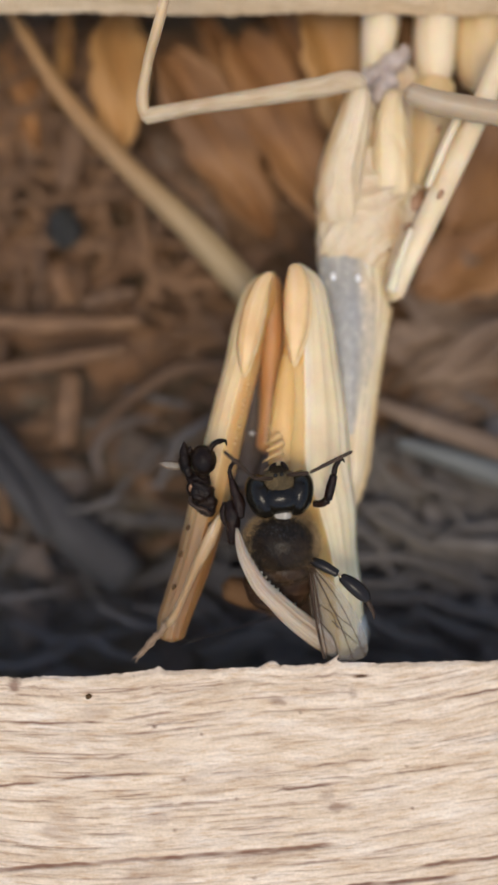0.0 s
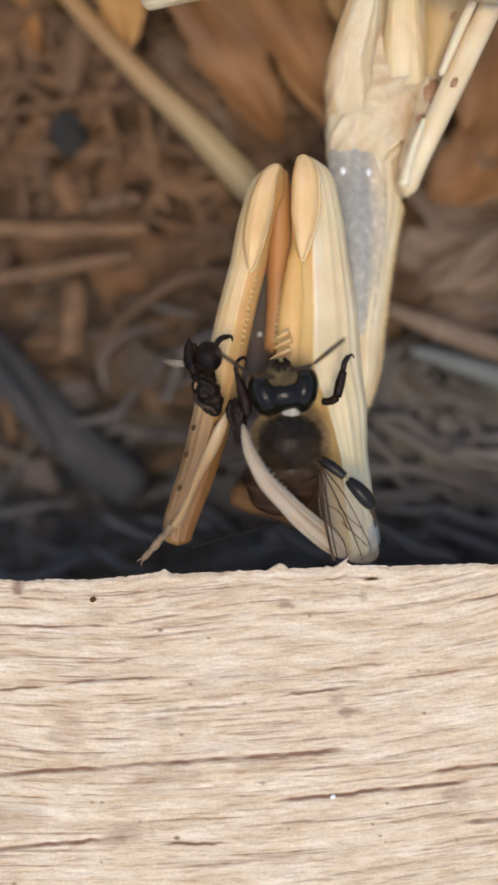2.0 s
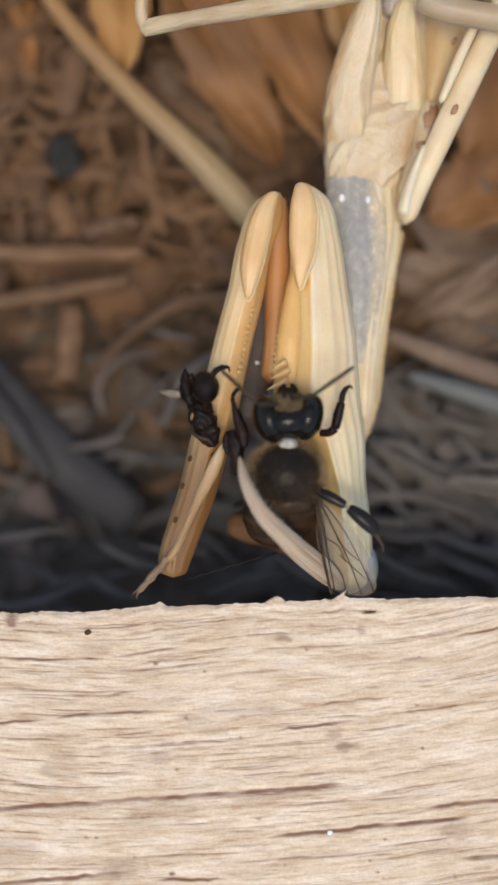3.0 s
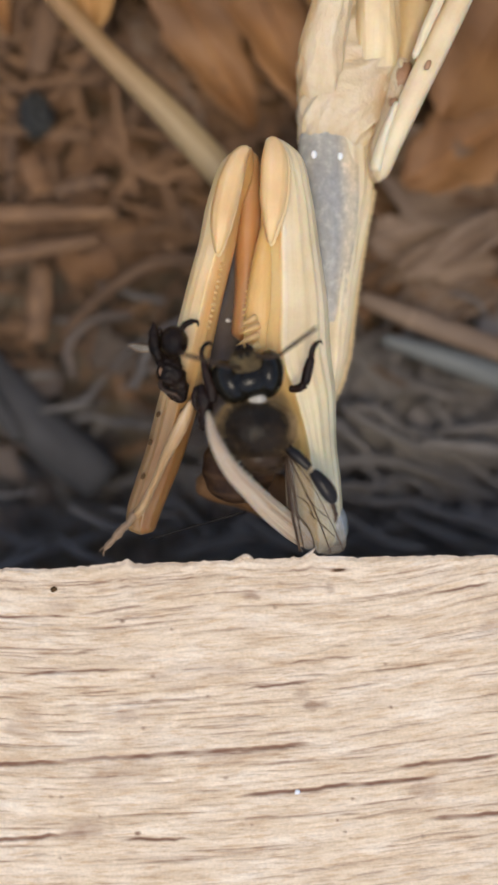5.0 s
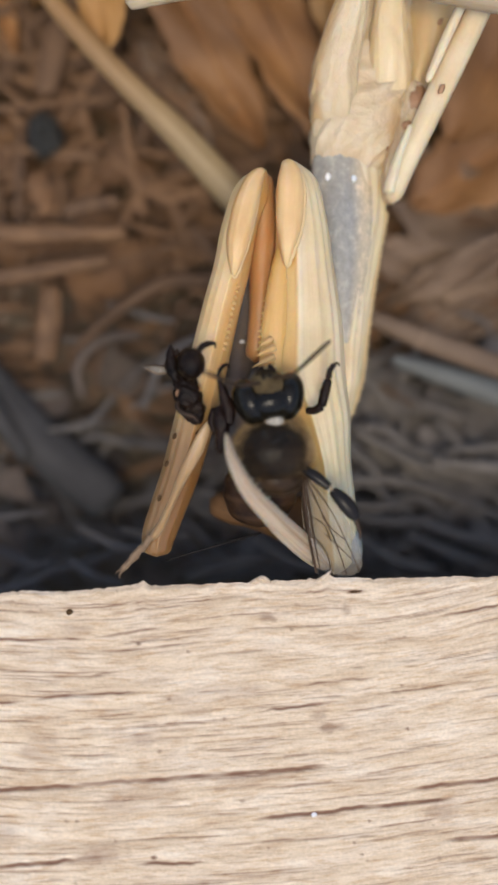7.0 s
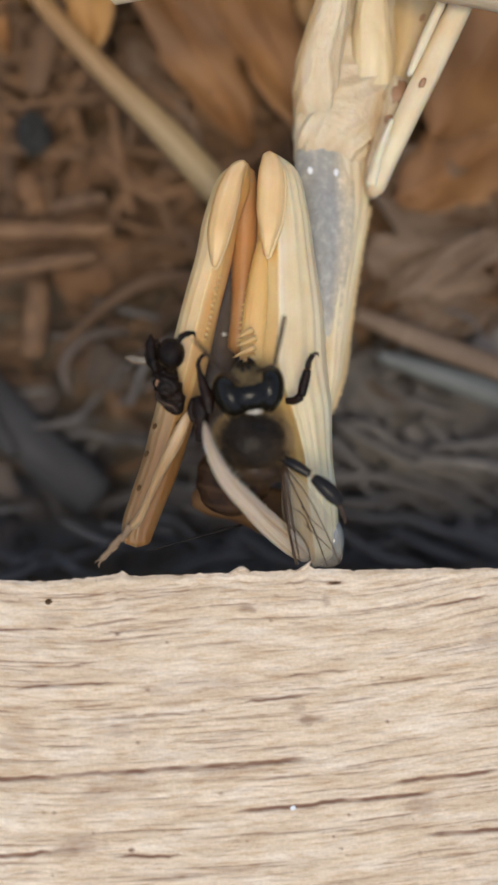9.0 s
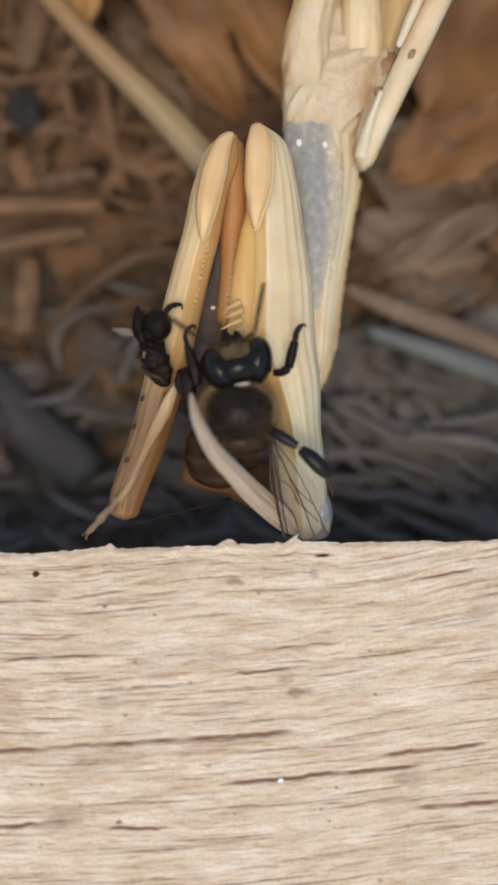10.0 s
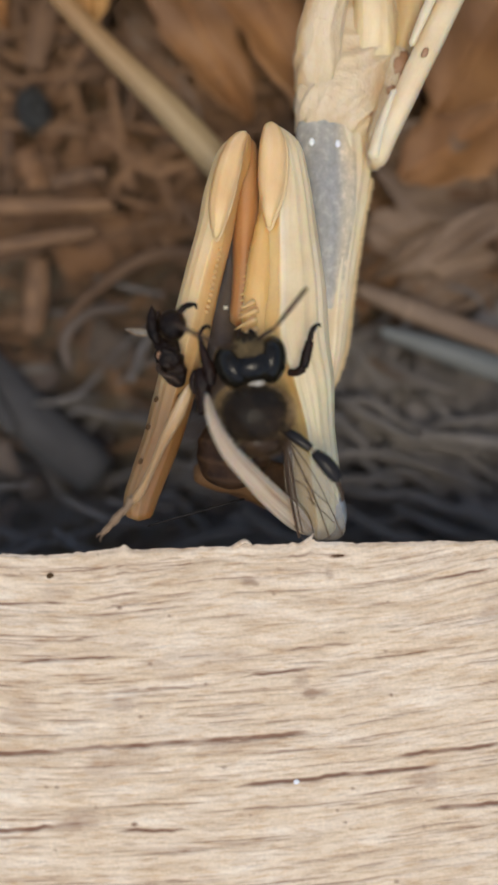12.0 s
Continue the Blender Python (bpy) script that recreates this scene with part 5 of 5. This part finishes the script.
for k in range(14):
    r = np.random.RandomState(700 + k)
    x, y, a = r.uniform(7, 19), r.uniform(-9, 0), r.normal(-0.3, 0.3)
    L, w, z = r.uniform(5, 10), r.uniform(0.4, 0.9), r.uniform(-12.4, -10.8)
    dx, dy = math.cos(a) * L / 2, math.sin(a) * L / 2
    strand((x - dx, y - dy, z), (x + r.uniform(-0.8, 0.8), y + r.uniform(-1.2, 1.2), z + 0.3), (x + dx, y + dy, z - 0.2), w, 241 + 2 * k)
strand((8.27, 0.21, -11.5), (12.22, -1.98, -11), (18.77, -3.42, -11.5), 0.69, 31)
strand((8.73, -3.25, -12), (13.12, -3.83, -11.6), (18.88, -5.89, -12), 0.58, 32)
strand((10.37, 1, -12), (12.12, -2.22, -11.6), (17.26, -4.47, -12), 0.55, 33)
strand((8.36, -5.51, -12.4), (14, -6.49, -12), (19.78, -8.97, -12.4), 0.62, 34)
strand((6.7, -1.83, -12), (10.32, -4.24, -11.8), (13.25, -7.95, -12.4), 0.52, 35)
strand((14.04, 1, -12), (16.47, -1.43, -12), (19.83, -2.27, -12.4), 0.62, 36)
strand((8.35, -9.16, -12.4), (13.18, -7.7, -12), (18.96, -9.99, -12.4), 0.48, 37)
strand((-6.3, 1.4, -12.4), (-4.66, 5.05, -12), (-1.42, 7.11, -12.4), 0.62, 38)
strand((-7.53, -8.81, -13), (-3.85, -6.33, -12.6), (-0.18, -9.23, -13), 0.55, 39)
strand((-16.9, -7.98, -13), (-12.39, -9.58, -12.8), (-7.94, -8.4, -13), 0.62, 40)

leaf("leaf", "folded ochre dead leaf", (-9.0, 36.0, -11.8), (-9.0, 25.2, -11.6), 4.2, OCHRE, 1)
leaf("leaf", "ochre dead leaf edge", (-13.0, 37.0, -12.6), (-14.0, 29.6, -12.8), 1.2, OCHRE, 2)
leaf("leaf", "long brown folded dead leaf", (-5.58, 33.17, -12.5), (1.85, 19.89, -12.5), 5.15, LEAF, 3)
leaf("leaf", "long brown folded dead leaf", (-0.63, 34.87, -12.5), (6.82, 19.15, -12.8), 5.15, LEAF, 4)
leaf("leaf", "tan dead leaf under the mantis", (5.9, 38.28, -9), (6.52, 26.47, -9.6), 5.15, OCHRE, 5)
leaf("leaf", "large brown dead leaf", (20.51, 29.45, -11), (14.42, 19.7, -11.4), 8.93, LEAF, 6)
leaf("leaf", "curled grey-brown dead leaf", (10.93, 17.88, -12.6), (19.18, 14.17, -12.6), 6.53, DUN, 7)
leaf("leaf", "dark brown dead leaf", (-17.6, 35.5, -14.6), (-15.4, 26.5, -14.8), 1.8, LEAF, 8)
leaf("leaf", "narrow dun dead leaf", (10.06, 12.47, -12.4), (19.1, 10.02, -12.4), 4.12, DUN, 9)
leaf("leaf", "broken dun dead leaf", (11.71, 7.14, -12.6), (19.14, 8.39, -12.6), 3.09, DUN, 10)
leaf("leaf", "narrow brown dry blade beside folded leaves", (-3.4, 36.5, -13.6), (4.6, 22.6, -13.8), 2.6, LEAF, 11)
leaf("leaf", "narrow brown dry blade beside folded leaves", (1.6, 37.0, -12.9), (8.2, 24.6, -13.4), 2.8, LEAF, 12)
leaf("leaf", "tan dry blade beside folded leaves", (-6.6, 27.6, -13.4), (-1.2, 18.4, -13.8), 2.2, DUN, 13)
leaf("leaf", "crumpled tan dead leaf", (20.5, 21.2, -12.4), (12.2, 15.6, -12.9), 6.4, LEAF, 14)
leaf("leaf", "grey-brown torn dead leaf", (20.0, 13.4, -12.0), (10.6, 9.0, -13.4), 2.6, DUN, 15)
leaf("leaf", "grey-brown torn dead leaf", (12.4, 10.8, -12.6), (17.6, 4.4, -13.6), 2.4, DUN, 16)
thing("stone", "small dark blue-grey pebble among brown litter", "stone", (-13.11, 20.62, -13.2), ball((-13.11, 20.62, -13.2), (1.3, 1.55, 1.4), 9, 6, spun(20), 0.2, 3), CHAR, smooth=False)


def shard(c, size, seed):
    """A torn, curled scrap of leaf: a thin strip with an uneven outline."""
    rng = np.random.RandomState(seed)
    n = 5
    a = rng.uniform(0, 2 * math.pi)
    t, w = np.array([math.cos(a), math.sin(a), 0]), np.array([-math.sin(a), math.cos(a), 0])
    bend, roll = rng.uniform(-0.5, 0.5), rng.uniform(-0.7, 0.7)
    top = []
    for i in range(n):
        u = i / (n - 1) - 0.5
        half = size * rng.uniform(0.12, 0.42) * (1.1 - abs(u))
        lift = np.array([0, 0, bend * size * (u * u * 2 - 0.2) + rng.uniform(-0.08, 0.08)])
        for k in (-1, 0, 1):
            top.append(np.array(c) + t * u * size + w * k * half * rng.uniform(0.7, 1.3) + lift + np.array([0, 0, k * half * roll - abs(k) * 0.1]))
    v = np.array(top)
    v = np.concatenate([v, v - (0, 0, 0.09)])
    f, q = [], n * 3
    for i in range(n - 1):
        for k in range(2):
            face = (i * 3 + k, (i + 1) * 3 + k, (i + 1) * 3 + k + 1, i * 3 + k + 1)
            f += [face, tuple(x + q for x in face[::-1])]
        f += [(i * 3, i * 3 + q, (i + 1) * 3 + q, (i + 1) * 3), (i * 3 + 2, (i + 1) * 3 + 2, (i + 1) * 3 + 2 + q, i * 3 + 2 + q)]
    return v, f, v * 0.1


def litter():
    """Loose chaff: short stems, leaf scraps and crumbs, thickest round the gap."""
    rng = np.random.RandomState(77)
    stems, grey, scraps, pale, dim, crumbs = [], [], [], [], [], []
    for k in range(2500):
        r = 23 if k < 1750 else 75
        x, y = rng.uniform(-r, r), rng.uniform(-r, r) * 1.1 + 10
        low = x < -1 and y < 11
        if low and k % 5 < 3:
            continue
        z = rng.uniform(-18.6, -14.6 if low else -12.9)
        a = rng.normal(0.08 if x < 4 else -0.35, 0.35) if rng.rand() < 0.6 else rng.uniform(0, math.pi)
        L = rng.uniform(2.5, 8.0) * (1.6 if k % 9 == 0 else 1)
        d = np.array([math.cos(a), math.sin(a), rng.uniform(-0.12, 0.12)]) * L / 2
        bow = np.array([-d[1], d[0], 0]) * rng.uniform(-1, 1) ** 3 * 0.6
        w = rng.uniform(0.2, 0.8) * (1.5 if k % 11 == 0 else 1)
        c = np.array([x, y, z])
        # stems are grey below a wavering line in y, brown above it
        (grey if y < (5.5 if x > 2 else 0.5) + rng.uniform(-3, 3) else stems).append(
            loft([(*(c - d), w * rng.uniform(0.4, 1), w * 0.25), (*(c + bow), w, w * 0.3), (*(c + d), w * rng.uniform(0.2, 1), w * 0.2)], 5, 8, (0, 0), seed=k, power=1.5))
    for k in range(1100):
        r = 23 if k < 750 else 75
        x, y = rng.uniform(-r, r), rng.uniform(-r, r) * 1.1 + 10
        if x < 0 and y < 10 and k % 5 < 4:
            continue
        # scraps low on the left go to the shade-darkened brown
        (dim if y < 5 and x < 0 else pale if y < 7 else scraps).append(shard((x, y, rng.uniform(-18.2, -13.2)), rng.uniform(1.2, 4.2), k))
    for k in range(900):
        r = 24 if k < 600 else 70
        x, y = rng.uniform(-r, r), rng.uniform(-r, r) * 1.1 + 10
        s = rng.uniform(0.15, 0.6)
        crumbs.append(ball((x, y, rng.uniform(-19.6, -16)), (s, s * rng.uniform(0.6, 1), s * 0.8), 6, 4, None, 0.2, k))
    thing("chaff", "loose dry brown grass chaff on the soil", "plant litter", (0, 10, -20), merged(stems), TWIG, kind="stuff", smooth=False)
    thing("grey_chaff", "grey grass chaff on the soil", "plant litter", (0, 10, -20), merged(grey), BARK, kind="stuff", smooth=False)
    thing("leaf_scraps", "crumbled brown leaf scraps on the soil", "plant litter", (0, 10, -20), merged(scraps), SCRAP, kind="stuff", smooth=False)
    thing("grey_scraps", "grey leaf scraps on the soil", "plant litter", (0, 10, -20), merged(pale), ASH, kind="stuff", smooth=False)
    thing("dark_scraps", "leaf scraps coloured darker for shade on the left", "plant litter", (0, 10, -20), merged(dim), SHADE_BROWN, kind="stuff", smooth=False)
    thing("soil_crumbs", "dark crumbs of soil under the litter", "soil", (0, 10, -20), merged(crumbs), SOIL, kind="stuff")


litter()


# ---- what moves ----
def motions():
    def local(ob):
        return ob.location.copy()

    def keyed(ob, rows):
        p = local(ob)
        walk(ob, [(t, pose(p.x + dx * MM, p.y + dy * MM, p.z, 0, 0, a)) for t, a, dx, dy in rows])

    # seconds, root of the stalk, rise and bearing of the stalk, rise and bearing of the tip
    right = [(0, 2.1, 2.52, 29, 6, 15, 27), (0.5, 1.75, 2.72, 50, 59, 53, 108), (1, 2.03, 2.58, 32, 44, 57, 113), (1.5, 1.71, 2.52, 49, 15, 0, 63), (2, 1.84, 2.46, 23, 15, 42, 38),
             (2.5, 1.91, 2.69, 32, 43, 46, 111), (3, 1.98, 2.69, 31, 7, 10, 35), (5, 1.82, 2.49, 39, 357, 20, 36), (5.5, 2, 2.99, 48, 25, 58, 101), (6, 1.97, 2.71, 20, 22, 36, 36),
             (6.5, 1.56, 2.66, 61, 17, 0, 97), (7, 1.76, 2.53, 43, 6, 0, 43), (9, 2.03, 2.31, 48, 13, 12, 79), (9.5, 2.04, 1.96, 43, 8, 21, 26), (10, 1.94, 2.34, 58, 26, 0, 80),
             (10.5, 2.06, 1.98, 62, 1, 21, 61), (11, 1.68, 2.5, 48, 80, 44, 117), (11.5, 2.13, 2.18, 42, 13, 15, 46), (12, 1.95, 2.43, 39, 31, 18, 51)]
    left = [(0, 1.4, 2.33, 41, 180, 32, 139), (0.5, 1.37, 1.99, 36, 188, 46, 175), (1, 1.37, 2.52, 21, 173, 44, 145), (1.5, 1.4, 2.27, 23, 185, 16, 155), (2, 1.09, 2.18, 32, 181, 30, 147),
             (2.5, 1.14, 2.41, 50, 171, 25, 137), (3, 1.46, 2.42, 38, 183, 0, 137), (5, 1.15, 1.88, 50, 180, 24, 165), (5.5, 1.09, 2.53, 50, 174, 32, 142), (6, 1.12, 2.61, 30, 141, 45, 110),
             (6.5, 1.02, 2.42, 33, 204, 31, 180), (7, 1.25, 2.28, 29, 190, 41, 162), (9, 1.18, 1.64, 46, 148, 35, 136), (9.5, 1.5, 1.71, 46, 186, 36, 160), (10, 1.28, 2.15, 39, 181, 35, 149),
             (10.5, 1.31, 1.85, 30, 204, 49, 173), (11, 1.1, 1.89, 43, 173, 23, 168), (11.5, 1.23, 2.08, 41, 198, 30, 164), (12, 0.93, 2.06, 53, 187, 13, 155)]
    leg = [(0, 0), (0.5, -4), (1, -16), (1.5, -18), (2, -8), (2.5, 1), (3, 0), (3.2, -21), (4.8, -12), (5, -14), (5.5, -28), (6, -9), (6.5, -15), (7, -8),
           (7.2, -5), (8.8, -4), (9, -3), (9.5, -1), (10, -3), (10.5, -8), (11, -9), (11.5, -5), (12, -8)]
    # seconds, turn, shift
    nod = [(0, 1, 0, 0), (0.5, 2, -0.13, 0.04), (1, -1, -0.21, 0.22), (1.5, 5, -0.09, 0.19), (2, 3, -0.18, -0), (2.5, 3, 0.09, 0.18),
             (3, -2, 0.12, 0.3), (5, 9, -0.14, -0), (5.5, 5, 0, 0.43), (6, -2.5, -0.09, 0.42), (6.5, 10, -0.17, 0.2), (7, 4.5, -0.07, 0.05),
             (9.5, 7.5, 0.06, -0.14), (10, 10, 0.14, -0.19), (10.5, 5, -0.05, -0.33), (11, 10, 0.06, -0.08), (11.5, -1, 0.03, -0.25), (12, 7.5, 0.03, -0.12)]
    for (stalk_part, tip), rows in ((feeler_r, right), (feeler_l, left)):
        o, q = WHERE[bee], local(tip)
        first, second = [], []
        for t, x, y, rise, bearing, rise2, bearing2 in rows:
            m = pose((x - o[0]) * MM, (y - o[1]) * MM, (4.5 - o[2]) * MM, 0, -rise, bearing)
            turn = pose(0, 0, 0, 0, -rise, bearing).inverted() @ pose(0, 0, 0, 0, -rise2, bearing2)
            first.append((t, m))
            second.append((t, pose(q.x, q.y, q.z) @ turn))
        walk(stalk_part, first)
        walk(tip, second)
    keyed(hind, [(t, a, 0, 0) for t, a in leg])
    swell = [(0, 0, 0), (0.5, -0.25, 0), (1, -0.5, 0.1), (1.5, -0.15, 0), (2, -0.3, 0), (2.5, -0.1, 0), (3, -0.3, 0), (3.2, -0.3, 0), (4.8, -0.75, 0.1), (5, -0.8, 0.1),
             (5.5, -0.7, 0.1), (6, -0.6, 0.1), (6.5, -0.6, 0.1), (7, -0.5, 0), (7.2, -0.5, 0), (8.8, -0.9, 0.1), (9, -0.9, 0.1), (9.5, -0.95, 0.1), (10, -0.9, 0.1), (10.5, -1.2, 0.2),
             (11, -1.1, 0.1), (11.5, -0.95, 0.1), (12, -1.0, 0.1)]
    keyed(bee_abdomen, [(t, 0, dx, dy) for t, dx, dy in swell])
    keyed(bee_head, nod)


motions()
